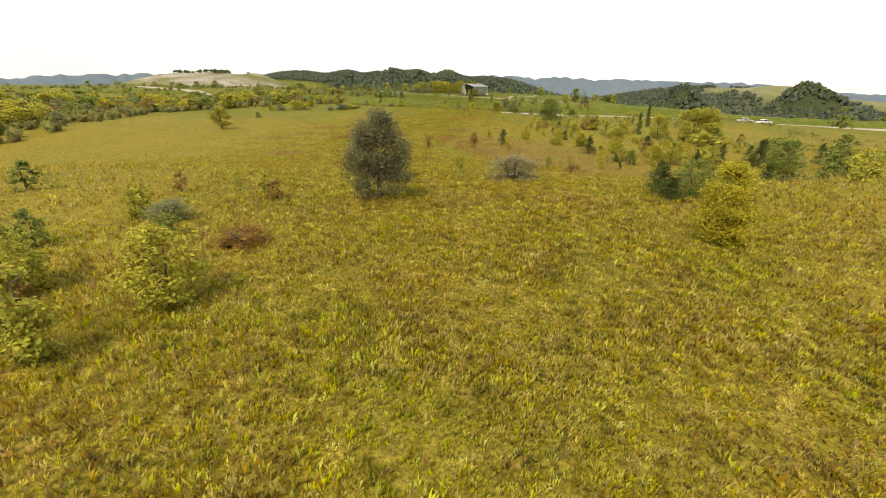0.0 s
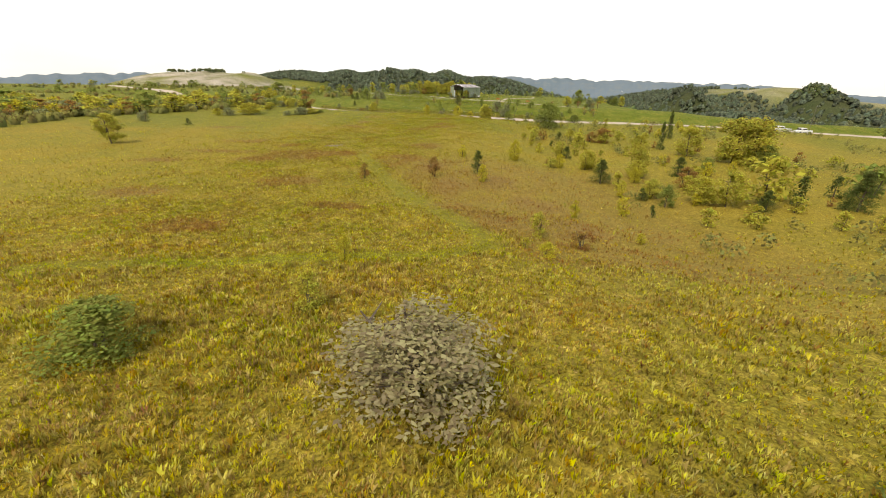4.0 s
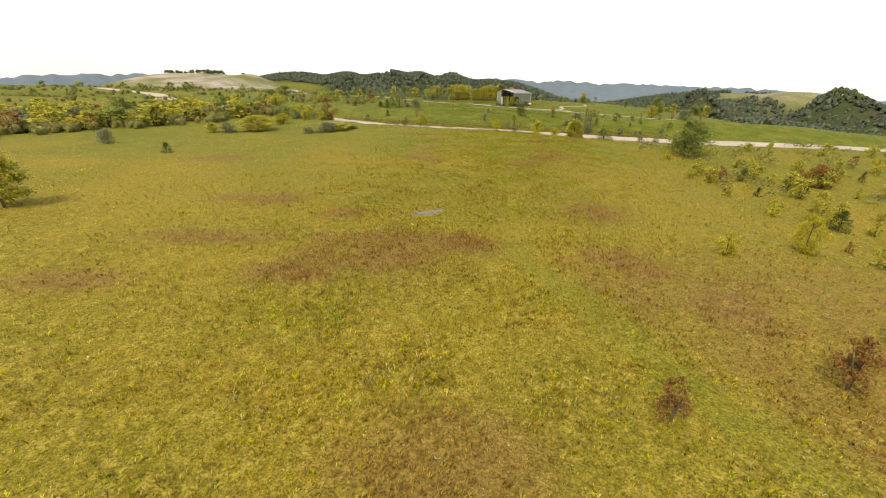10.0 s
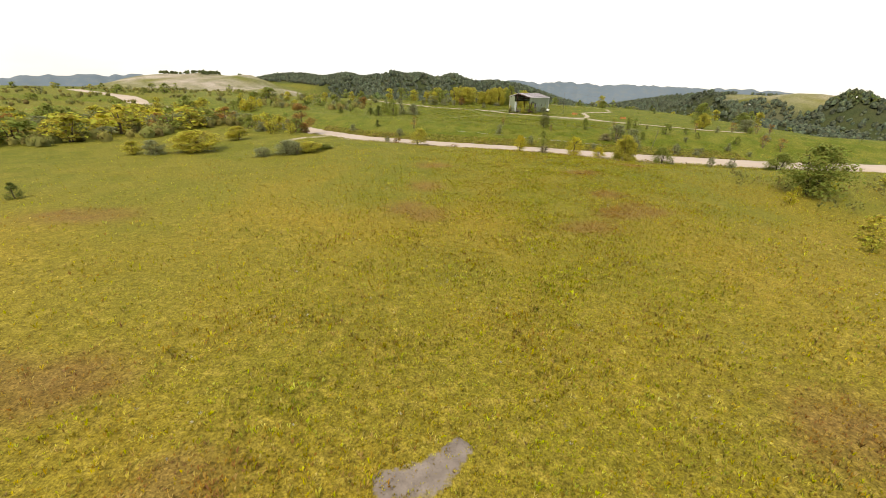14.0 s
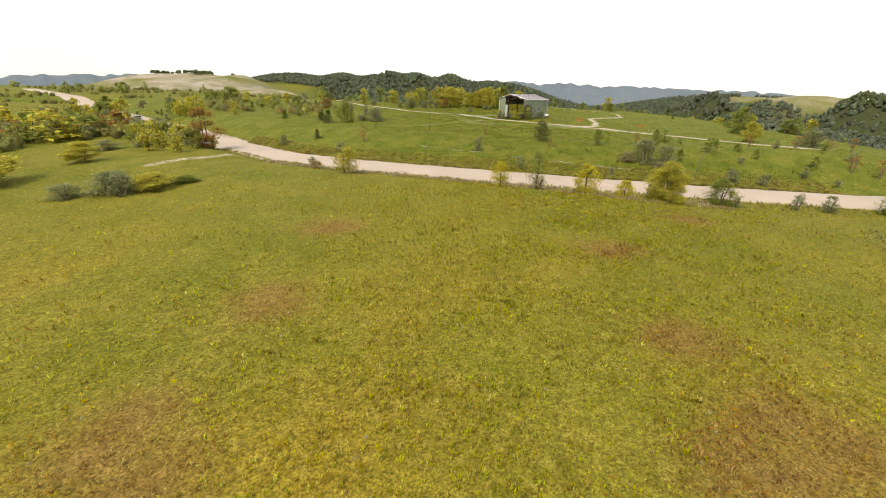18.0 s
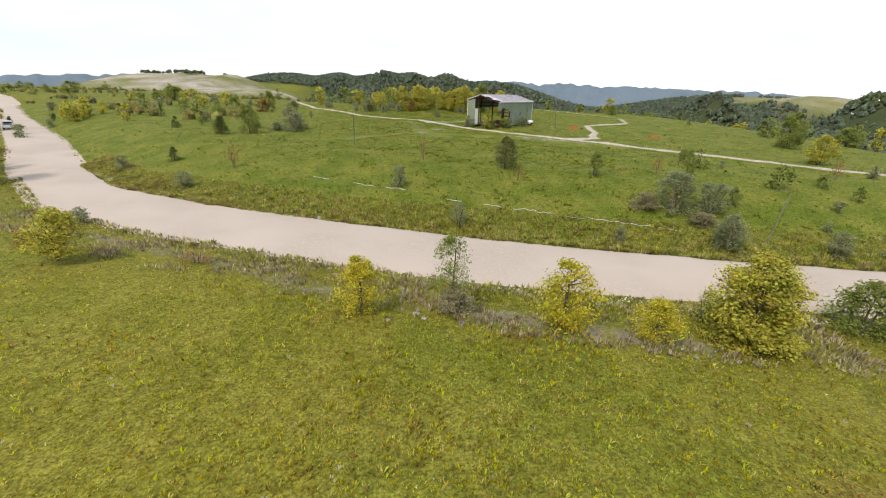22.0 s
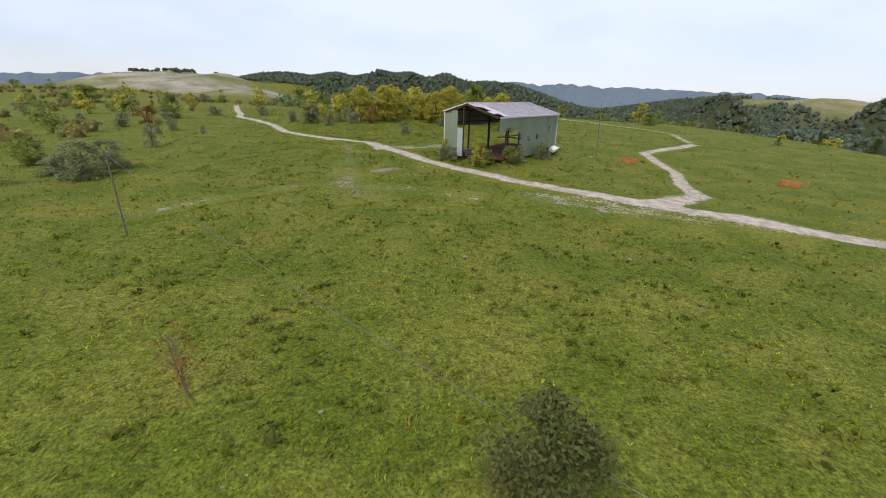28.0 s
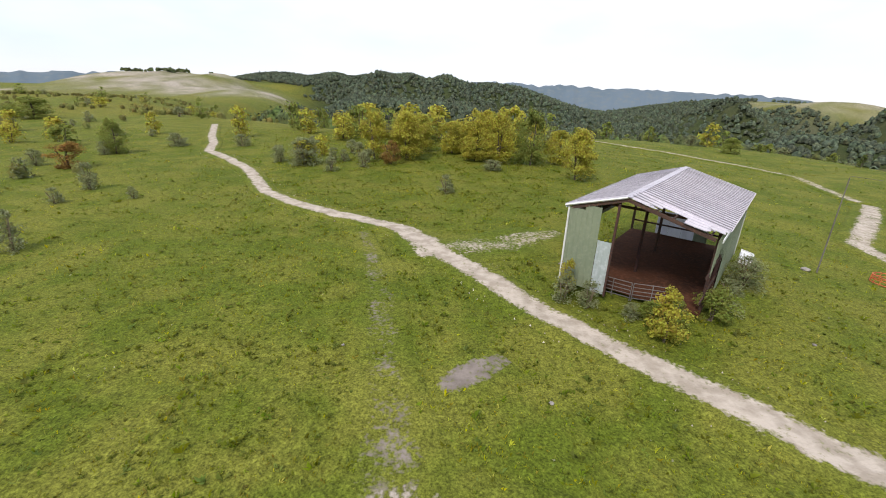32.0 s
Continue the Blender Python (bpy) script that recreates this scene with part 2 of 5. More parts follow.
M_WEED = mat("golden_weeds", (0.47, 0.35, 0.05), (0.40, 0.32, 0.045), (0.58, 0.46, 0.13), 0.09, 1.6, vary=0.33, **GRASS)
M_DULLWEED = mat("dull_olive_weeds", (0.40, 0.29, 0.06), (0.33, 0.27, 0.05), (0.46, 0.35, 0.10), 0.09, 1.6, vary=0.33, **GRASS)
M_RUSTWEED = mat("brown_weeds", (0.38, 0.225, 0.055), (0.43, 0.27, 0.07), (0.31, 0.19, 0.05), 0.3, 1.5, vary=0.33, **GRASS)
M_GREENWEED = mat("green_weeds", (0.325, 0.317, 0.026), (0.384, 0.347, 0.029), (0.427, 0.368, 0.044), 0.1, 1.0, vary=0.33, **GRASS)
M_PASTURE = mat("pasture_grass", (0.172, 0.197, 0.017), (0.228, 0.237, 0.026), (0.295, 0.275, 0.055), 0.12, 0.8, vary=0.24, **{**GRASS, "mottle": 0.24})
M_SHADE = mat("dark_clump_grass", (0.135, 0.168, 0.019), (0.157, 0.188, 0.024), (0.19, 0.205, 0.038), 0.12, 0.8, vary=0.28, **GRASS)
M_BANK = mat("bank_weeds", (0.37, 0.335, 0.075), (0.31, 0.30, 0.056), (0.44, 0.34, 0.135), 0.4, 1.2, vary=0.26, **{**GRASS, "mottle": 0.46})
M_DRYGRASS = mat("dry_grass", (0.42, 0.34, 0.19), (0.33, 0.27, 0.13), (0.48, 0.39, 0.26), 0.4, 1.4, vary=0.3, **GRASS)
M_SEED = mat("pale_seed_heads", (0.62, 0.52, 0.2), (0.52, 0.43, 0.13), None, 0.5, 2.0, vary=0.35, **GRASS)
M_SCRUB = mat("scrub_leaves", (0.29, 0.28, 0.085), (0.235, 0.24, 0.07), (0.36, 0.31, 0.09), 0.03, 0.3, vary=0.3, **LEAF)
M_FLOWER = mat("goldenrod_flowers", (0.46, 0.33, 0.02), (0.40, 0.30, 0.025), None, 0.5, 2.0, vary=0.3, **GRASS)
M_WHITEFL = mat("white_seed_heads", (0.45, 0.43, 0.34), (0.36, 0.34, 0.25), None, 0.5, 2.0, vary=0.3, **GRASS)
M_ROOF = mat("galvanised_roof", (0.495, 0.470, 0.504), (0.437, 0.411, 0.444), (0.554, 0.528, 0.562), 0.5, 4.0, 0.6, 0.08, None, 0.08, "object", 0.15)
M_ROOF_LINE = mat("dull_roof_line", (0.27, 0.26, 0.275), (0.23, 0.22, 0.23), None, 1.0, 5.0, 0.7, 0.0, None, 0.1, "object", 0.1)
M_CLAD = mat("pale_green_cladding", (0.20, 0.235, 0.15), (0.175, 0.21, 0.135), (0.225, 0.255, 0.17), 0.4, 5.0, 0.55, 0.1, None, 0.06, "object")
M_INNER = mat("grey_inner_sheet", (0.40, 0.45, 0.43), (0.34, 0.39, 0.37), (0.46, 0.50, 0.49), 0.4, 5.0, 0.5, 0.1, None, 0.05, "object")
M_RUSTY = mat("rusty_steel", (0.075, 0.045, 0.035), (0.055, 0.035, 0.03), (0.12, 0.06, 0.04), 1.5, 9.0, 0.8, 0.3, None, 0.15, "object")
M_FLOOR = mat("barn_litter", (0.085, 0.033, 0.016), (0.062, 0.027, 0.015), (0.115, 0.048, 0.026), 0.4, 5.0, 0.95, 0.8, 8.0, 0.0)
M_FIBRE = mat("white_fibreglass", (0.7, 0.7, 0.74), (0.62, 0.62, 0.66), None, 0.6, 5.0, 0.5, 0.0, None, 0.05, "object", through_light=0.6)
M_TRIM = mat("white_trim", (0.7, 0.7, 0.66), (0.62, 0.62, 0.58), None, 0.6, 5.0, 0.5, 0.1, None, 0.05, "object")
M_POLE = mat("weathered_pole", (0.15, 0.13, 0.11), (0.18, 0.16, 0.14), (0.11, 0.10, 0.085), 1.0, 9.0, 0.9, 0.5, None, 0.1, "object")
M_WIRE = mat("dull_wire", (0.16, 0.16, 0.16), (0.2, 0.2, 0.2), None, 1.0, 5.0, 0.5, 0.0, None, 0.0, "object", 0.6)
M_ORANGE = mat("orange_plastic_mesh", (0.62, 0.14, 0.04), (0.52, 0.13, 0.05), None, 1.5, 6.0, 0.6, 0.1, None, 0.1, "object")
M_GALV = mat("galvanised_gate", (0.19, 0.18, 0.17), (0.15, 0.14, 0.13), None, 2.0, 6.0, 0.6, 0.05, None, 0.1, "object", 0.3)
M_WHITE = mat("white_paint", (0.75, 0.75, 0.73), (0.68, 0.68, 0.66), None, 1.0, 4.0, 0.4, 0.0, None, 0.05, "object")
M_DARK = mat("dark_glass", (0.02, 0.022, 0.025), (0.03, 0.03, 0.035), None, 1.0, 4.0, 0.1, 0.0, None, 0.0, "object")


# ---- mesh helpers ----
def raw_mesh(name, verts, faces, material, smooth=False):
    """A mesh from arrays: verts (n, 3); faces (m, 3) or (m, 4)."""
    verts, faces = np.asarray(verts, np.float32), np.asarray(faces, np.int32)
    me = bpy.data.meshes.new(name)
    k = faces.shape[1]
    me.vertices.add(len(verts))
    me.vertices.foreach_set("co", verts.ravel())
    me.loops.add(faces.size)
    me.loops.foreach_set("vertex_index", faces.ravel())
    me.polygons.add(len(faces))
    me.polygons.foreach_set("loop_start", np.arange(0, faces.size, k, dtype=np.int32))
    me.polygons.foreach_set("loop_total", np.full(len(faces), k, np.int32))
    if smooth:
        me.polygons.foreach_set("use_smooth", np.ones(len(faces), bool))
    me.materials.append(material)
    me.update(calc_edges=True)
    return me


def part(name, data, material, parent, label=""):
    """Links a bmesh or a mesh as one object under its thing."""
    if isinstance(data, bmesh.types.BMesh):
        me = bpy.data.meshes.new(name)
        data.to_mesh(me)
        data.free()
        me.materials.append(material)
        data = me
    ob = new(name, data)
    ob.parent = parent
    if label:
        tagged(ob, label)
    return ob


def add_box(bm, size, at, rz=0.0, m=None):
    mat4 = Matrix.Translation(at) @ Matrix.Rotation(rz, 4, "Z") @ Matrix.Diagonal((*size, 1))
    bmesh.ops.create_cube(bm, size=1.0, matrix=(m @ mat4) if m else mat4)


def box(size, at, rz=0.0, m=None, bevel=0.0):
    bm = bmesh.new()
    add_box(bm, size, at, rz, m)
    if bevel:
        bmesh.ops.bevel(bm, geom=bm.edges[:], offset=bevel, segments=1, affect="EDGES")
    return bm


def add_rod(bm, a, b, r0, r1=None, sides=6):
    a, b = Vector(a), Vector(b)
    d = b - a
    m = Matrix.Translation((a + b) / 2) @ d.to_track_quat("Z", "Y").to_matrix().to_4x4()
    bmesh.ops.create_cone(bm, cap_ends=True, segments=sides, radius1=r0, radius2=r0 if r1 is None else r1, depth=d.length, matrix=m)


def rod(a, b, r0, r1=None, sides=6):
    bm = bmesh.new()
    add_rod(bm, a, b, r0, r1, sides)
    return bm


def h(x, y):
    return float(ground(x, y))


# ---- the land ----
# heights of the land along the way, south to north
YK = (-400, -110, -37, 9, 27, 41, 57, 69, 82, 103, 138, 160, 169.5, 175, 186.5, 189, 194, 198, 202, 211, 222, 229, 243, 266, 289, 330, 420, 620, 900)
ZK = (-6, 0.9, 3.1, 3.7, 4.0, 2.9, 0.6, 0.1, 0.3, 0.6, 1.55, 2.5, 2.35, 1.25, 1.25, 1.7, 2.8, 3.5, 4.2, 4.45, 4.6, 4.8, 5.05, 5.5, 6.0, 6.2, 2.0, -7.0, -12.0)
# the road's middle line
ROAD_X = (-560, -300, -176, -128, -71, -49.5, -32, -18, -4.6, 7.8, 23, 44, 85, 130, 200, 300)
ROAD_Y = (560, 438, 334, 285, 230.5, 208.2, 192.5, 186, 181.5, 178.1, 177, 176, 174.5, 174, 175, 180)


# hills round the valley: middle, half widths, height of the top
HILLS = ((-640, 1990, 260, 260, 50), (-425, 1990, 120, 260, 66), (-290, 1960, 120, 260, 46), (150, 1420, 260, 230, 30), (-150, 1300, 75, 210, 54), (-85, 1330, 70, 200, 52), (8, 1300, 58, 210, 57), (-60, 1120, 260, 150, -12),
         (-850, 1430, 90, 210, 49), (-730, 1440, 110, 210, 47), (-610, 1430, 70, 190, 41), (-480, 1240, 130, 110, 4), (-1400, 1400, 430, 400, -10), (900, 1500, 500, 330, 16),
         (633, 1195, 36, 110, 28), (900, 1210, 260, 190, 10), (790, 830, 190, 150, -4), (692, 853, 33, 75, 24), (480, 760, 200, 150, -30))


def ease(a, b, v):
    t = np.clip((v - a) / (b - a), 0.0, 1.0)
    return t * t * (3 - 2 * t)


def bump(x, y, cx, cy, rx, ry, h):
    return h * np.exp(-((x - cx) / rx) ** 2 - ((y - cy) / ry) ** 2)


def road_line(x):
    return np.interp(x, ROAD_X, ROAD_Y)


def ground(x, y):
    """Height of the land at x, y (numbers or arrays)."""
    x, y = np.asarray(x, float), np.asarray(y, float)
    s = 181.3 - road_line(np.clip(x, -176, 140))
    z = np.interp(y + s * ease(90, 150, y), YK, ZK)
    # the meadow falls off to the east, then the valley opens beyond the pasture
    z = z - 2.2 * ease(8, 31, x) * ease(33, 55, y) * (1 - ease(110, 190, y))
    z = z - 0.032 * np.clip(x - 22, 0, 90) * ease(183, 210, y)
    z = z - 5.0 * ease(60, 200, x) * (1 - ease(150, 260, y))
    z = z - 4.0 * ease(-35, -95, x) * ease(-20, 40, y) * (1 - ease(60, 120, y))
    z = z - 0.45 * ease(4, 16, x) * ease(120, 160, y) * (1 - ease(168, 176, y))
    z = z - 0.03 * np.clip(x - 6, 0, 45) * ease(150, 170, y) * (1 - ease(182, 196, y))
    z = z - 13 * ease(85, 150, x) * ease(184, 222, y)
    z = z + bump(x, y, 14.5, 245.5, 8, 8, 0.3)
    z = z - 5 * ease(-330, -560, x) * ease(420, 700, y)
    edge = np.interp(x, (-300, -60, 0, 30, 60, 90, 125, 165, 400), (430, 335, 303, 318, 338, 306, 232, 204, 190))
    east = ease(-150, 20, x + 0.29 * (y - 300)) * ease(0, 300, y - edge)
    z = z - 98 * east * (1 - 0.25 * ease(900, 1500, y))
    # wooded hills, the bare hill and the knobs: each raises the land towards its top
    for cx, cy, rx, ry, top in HILLS:
        z = z + (top - z) * np.exp(-((x - cx) / rx) ** 2 - ((y - cy) / ry) ** 2)
    z = z + 8 * ease(600, 900, y) * np.sin(x * 0.011 + 1.0) * np.sin(y * 0.009 + 0.4 * np.sin(x * 0.006)) * east
    return z


def graded(lo, hi, fine_lo, fine_hi, step, grow):
    mid = list(np.arange(fine_lo, fine_hi + step / 2, step))
    out, s, v = [], step, mid[-1]
    while v < hi:
        s *= grow
        v += s
        out.append(v)
    low, s, v = [], step, mid[0]
    while v > lo:
        s *= grow
        v -= s
        low.append(v)
    return np.array(low[::-1] + mid + out)


def spread(x, y, seed, size):
    """Soft noise from a few turned waves, 0 to 1."""
    g = np.random.default_rng(seed)
    v = np.zeros_like(np.asarray(x, float))
    for k in range(7):
        a, f, p = g.uniform(0, 6.283), g.uniform(0.6, 2.2) / size, g.uniform(0, 6.283, 2)
        u = x * np.cos(a) + y * np.sin(a)
        w = -x * np.sin(a) + y * np.cos(a)
        v = v + np.sin(u * f * 2.2 + p[0] + 1.3 * np.sin(w * f * 1.7 + p[1]))
    return np.clip(0.5 + v / 8, 0, 1)


# brown weed patches in the meadow: x, y, half lengths
RUST_SOUTH = [(-3.2, 64.8, 3.2, 1.4), (-32, 107.5, 4.5, 1.6), (-30, 96, 6, 1.5), (-15, 96.2, 7, 1.8), (-34.8, 88, 4, 1.5), (-11.4, 75, 3.5, 2.6), (-13, 57, 3, 2.5), (7.5, 66, 2.2, 1.6), (10.5, 63, 2.5, 2), (12, 60, 3, 2.5),
              (16.8, 69.8, 5, 3.5), (5, 86, 3.2, 4), (2, 90.5, 2.5, 2.2), (7.5, 75, 3.5, 5), (13, 78, 4, 5), (18, 62, 5, 5), (-26.5, 70, 4, 2)]
RUST_NORTH = [(-17, 92.5, 5.5, 2.8), (-11, 95.5, 4, 2.4), (-21.5, 90, 3.5, 2), (-20.8, 102.6, 1.9, 1.5), (1, 92.5, 2.6, 2.6), (3.5, 104.5, 3, 3), (0.5, 128, 3, 1.6), (5, 132, 2.8, 2), (-46, 130, 5, 2.5), (-14, 131, 2, 2.2),
              (-14.2, 153.2, 2.6, 1.8), (-14.4, 142, 2, 2), (6, 149.6, 2.4, 1.5), (-16.2, 133, 2.2, 2.2), (7, 133.4, 3, 2.2), (16.5, 158.6, 2.5, 1.5), (-28.4, 107, 3, 2.2), (6, 139, 2, 1.6)]


def rust_at(x, y):
    v = np.zeros_like(np.asarray(x, float))
    for cx, cy, rx, ry in RUST_SOUTH + RUST_NORTH:
        v = np.maximum(v, np.exp(-(((x - cx) / rx) ** 2 + ((y - cy) / ry) ** 2) ** 1.5))
    # withered stand east of the mown strip
    east = x - np.interp(y, (50, 56.7, 66.8, 76, 90, 95), (9.8, 9.8, 4.9, 0.5, -4.8, -6.5))
    v = np.maximum(v, 0.5 * ease(0.8, 3, east) * ease(45, 52, y) * (1 - ease(88, 100, y)) * (1 - ease(26, 45, x)))
    return np.clip(v * (0.55 + 0.9 * spread(x, y, 5, 2.5)), 0, 1)


MOWN = [(-6.5, 95), (-4.8, 90.3), (-1.5, 80.8), (0.5, 76), (2.5, 71), (4.9, 66.8), (7.6, 61.2), (9.8, 56.7), (9.8, 52.6), (7.2, 50.1), (2.2, 49.1), (-5.0, 47.4), (-14, 46)]


def off_line(x, y, line):
    """Distance to a line of points."""
    d = np.full(np.shape(x), 1e9)
    for (ax, ay), (bx, by) in zip(line[:-1], line[1:]):
        t = np.clip(((x - ax) * (bx - ax) + (y - ay) * (by - ay)) / ((bx - ax) ** 2 + (by - ay) ** 2), 0, 1)
        d = np.minimum(d, np.hypot(x - ax - t * (bx - ax), y - ay - t * (by - ay)))
    return d


def lush_at(x, y):
    """Green pasture north of the road; a few greener strips in the meadow."""
    v = ease(-16, 3, y - road_line(np.clip(x, -176, 140)))
    v = v * (1 - 0.35 * ease(290, 380, y) * ease(0.35, 0.7, spread(x, y, 40, 60)))
    v = np.maximum(v, 0.75 * ease(90, 165, y) * ease(0.2, 0.65, spread(x, y, 11, 18)))
    v = np.maximum(v, 0.62 * ease(128, 162, y))
    v = np.maximum(v, 0.5 * ease(1.5, 0.5, off_line(x, y, MOWN)))
    return v


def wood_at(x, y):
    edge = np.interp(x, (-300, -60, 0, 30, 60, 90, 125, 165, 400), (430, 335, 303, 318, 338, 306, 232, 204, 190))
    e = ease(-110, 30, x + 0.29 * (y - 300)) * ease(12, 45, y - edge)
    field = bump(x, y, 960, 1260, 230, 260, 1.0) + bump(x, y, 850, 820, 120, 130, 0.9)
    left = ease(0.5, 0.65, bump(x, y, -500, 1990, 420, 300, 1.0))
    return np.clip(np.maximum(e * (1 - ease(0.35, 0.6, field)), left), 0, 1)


def bare_at(x, y):
    v = bump(x, y, -720, 1340, 230, 150, 1.2) + bump(x, y, -500, 1210, 190, 70, 1.6) + bump(x, y, -900, 1080, 90, 20, 1.2) + bump(x, y, 960, 1260, 200, 230, 0.7) + bump(x, y, 850, 820, 110, 120, 0.6)
    return np.clip(v * (0.05 + 1.6 * spread(x, y, 3, 55)), 0, 1)


gx, gy = graded(-4600, 4600, -76, 76, 1.3, 1.07), graded(-700, 4900, -10, 330, 1.3, 1.05)
X, Y = np.meshgrid(gx, gy)
Z = ground(X, Y) + 0.11 * (spread(X, Y, 21, 3.0) - 0.5) + 0.25 * (spread(X, Y, 22, 14.0) - 0.5) * ease(6, 14, np.abs(Y - road_line(X)))
nx, ny = len(gx), len(gy)
idx = np.arange(nx * ny).reshape(ny, nx)
quads = np.stack([idx[:-1, :-1], idx[:-1, 1:], idx[1:, 1:], idx[1:, :-1]], -1).reshape(-1, 4)
land_mesh = raw_mesh("ground", np.stack([X, Y, Z], -1).reshape(-1, 3), quads, M_LAND, True)
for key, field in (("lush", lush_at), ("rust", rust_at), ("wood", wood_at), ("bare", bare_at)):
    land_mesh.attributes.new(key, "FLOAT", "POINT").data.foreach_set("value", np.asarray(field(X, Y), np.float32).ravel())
land = tagged(new("ground", land_mesh), "rolling reclaimed meadow of golden and green grass", "ground", kind="structure")


def lie(x, y):
    """Height of the ground sheet itself."""
    return ground(x, y) + 0.11 * (spread(x, y, 21, 3.0) - 0.5) + 0.25 * (spread(x, y, 22, 14.0) - 0.5) * ease(6, 14, np.abs(y - road_line(x)))


def strip(name, line, width, material, proud=0.09, edge=0.16, rough=0.06, across=15, step=0.35, seed=1, crown=0.0):
    """A worn strip along a line of (x, y): it dips into the turf where its ragged edges end."""
    p = np.array(line, float)
    d = np.concatenate([[0], np.cumsum(np.hypot(*np.diff(p, axis=0).T))])
    t = np.arange(0, d[-1], step)
    cx, cy = np.interp(t, d, p[:, 0]), np.interp(t, d, p[:, 1])
    k = max(3, int(3.0 / step)) | 1
    pad = k // 2
    cx, cy = (np.convolve(np.pad(v, pad, "edge"), np.ones(k) / k, "valid") for v in (cx, cy))
    tx, ty = np.gradient(cx), np.gradient(cy)
    n = np.hypot(tx, ty)
    a = np.linspace(-1, 1, across)
    w = np.interp(t, d, np.full(len(p), width) if np.isscalar(width) else np.array(width)) / 2
    x = cx[:, None] + (ty / n)[:, None] * a * w[:, None]
    y = cy[:, None] - (tx / n)[:, None] * a * w[:, None]
    z = lie(x, y) + proud - edge * np.abs(a) ** 5 + rough * 2 * (spread(x, y, seed, 0.5) - 0.5) + rough * 2.4 * (spread(x, y, seed + 1, 1.6) - 0.5) + crown * (1 - a * a)
    i = np.arange(x.size).reshape(x.shape)
    q = np.stack([i[:-1, :-1], i[:-1, 1:], i[1:, 1:], i[1:, :-1]], -1).reshape(-1, 4)
    return new(name, raw_mesh(name, np.stack([x, y, z], -1).reshape(-1, 3), q, material, True))


road_xs = np.concatenate([np.arange(-300, -60, 6.0), np.arange(-60, 301, 2.0)])
tagged(strip("road", list(zip(road_xs, road_line(road_xs))), list(np.interp(road_xs, (-300, 0, 22, 60), (9.6, 9.4, 8.0, 7.4))), M_ROAD, 0.12, 0.2, 0.018, 21, 0.7, 31, 0.08), "wide pale gravel haul road, pinkish beige", "road", kind="structure")
PATH = [(62, 200), (49.6, 209.4), (41.9, 214.1), (30.1, 220.6), (23.4, 224.2), (16.2, 229.2), (10.7, 235.3), (7.5, 239.1), (4.7, 243.4), (1.3, 248.0), (-1.7, 252.2), (-7.2, 255.4), (-12.3, 258.7),
        (-16.8, 263.1), (-23.6, 274.6), (-30.3, 282.3), (-35.8, 288.1), (-39.5, 297), (-44, 305), (-56, 330)]
TRAIL = [(26, 223.5), (31.2, 226.9), (31.9, 231.0), (35.0, 238.3), (35.7, 243.2), (37.7, 252.4), (48.5, 262.3), (53.3, 267.3)]
# trodden ground: line, width at each point, how bare, what label
WORN = [
    (PATH, [3.2, 2.9, 2.8, 2.7, 2.5, 2.3, 2.0, 2.0, 2.1, 2.3, 2.1, 1.8, 1.8, 1.8] + [1.9] * 6, 0.95, "pale gravelly farm track across the pasture"),
    (TRAIL, [3.4, 2.5, 2.0, 1.8, 1.9, 2.2, 2.4, 2.2], 0.85, "pale dirt track turning off towards the valley"),
    ([(54, 270), (58, 285), (50, 305), (38, 322)], [2.0] * 4, 0.7, "faint grassy wheel track"),
    ([(2.5, 247), (4, 248.2), (7, 248.8), (9.5, 250.5), (11.5, 251.5)], [3.0, 3.8, 4.0, 3.8, 2], 0.6, "worn bare spot beside the barn"),
    ([(1.0, 246.5), (0.8, 249), (-0.5, 251.5)], [1.8, 2.9, 1.8], 0.85, "bare grey widening of the track"),
    ([(-43, 176), (-39.5, 181), (-36.5, 186.5)], [2.6] * 3, 0.68, "short dirt spur joining the road"),
    ([(-10.5, 217), (-7, 222.4), (-2, 226.5), (1.3, 227.4), (6.4, 226.1), (12, 224)], [1.8, 1.8, 1.8, 2.6, 2.6, 2.6], 0.44, "broken line of bare dirt in the pasture"),
    ([(34, 218.6), (28, 220.8), (22, 222.6), (16, 225)], [4, 6.5, 6.5, 3], 0.53, "churned brownish ground beside the track"),
]
SOIL = [
    ([(3, 224), (0.8, 228), (-0.5, 235), (-1.2, 240), (-2.2, 244), (-4.2, 251)], [4.2, 3.0, 2.0, 2.2, 1.8, 1], 0.5, "broken line of bare dirt in the pasture"),
    ([(-14.3, 102.6), (-12.9, 102.9), (-11.4, 104.6)], [1.3, 1.7, 0.8], 0.95, "small bare pinkish spot in the meadow"),
    ([(2.6, 233.0), (3.8, 233.8), (5.0, 234.6)], [1.5, 2.0, 1.2], 0.8, "damp grey patch in the pasture"),
    ([(6.5, 169.6), (9, 169.4), (13.5, 168.7), (17, 168.2)], [2.2, 3.0, 3.0, 2.0], 0.64, "bare lilac-grey soil on the road bank"),
    ([(-7.5, 174.5), (-3, 172.0), (1.5, 170.2)], [1.6, 2.4, 1.8], 0.58, "bare lilac-grey soil on the road bank"),
    ([(-22, 180.6), (-15, 177.6), (-9, 175.5)], [2.0, 2.8, 2.0], 0.6, "bare lilac-grey soil on the road bank"),
]


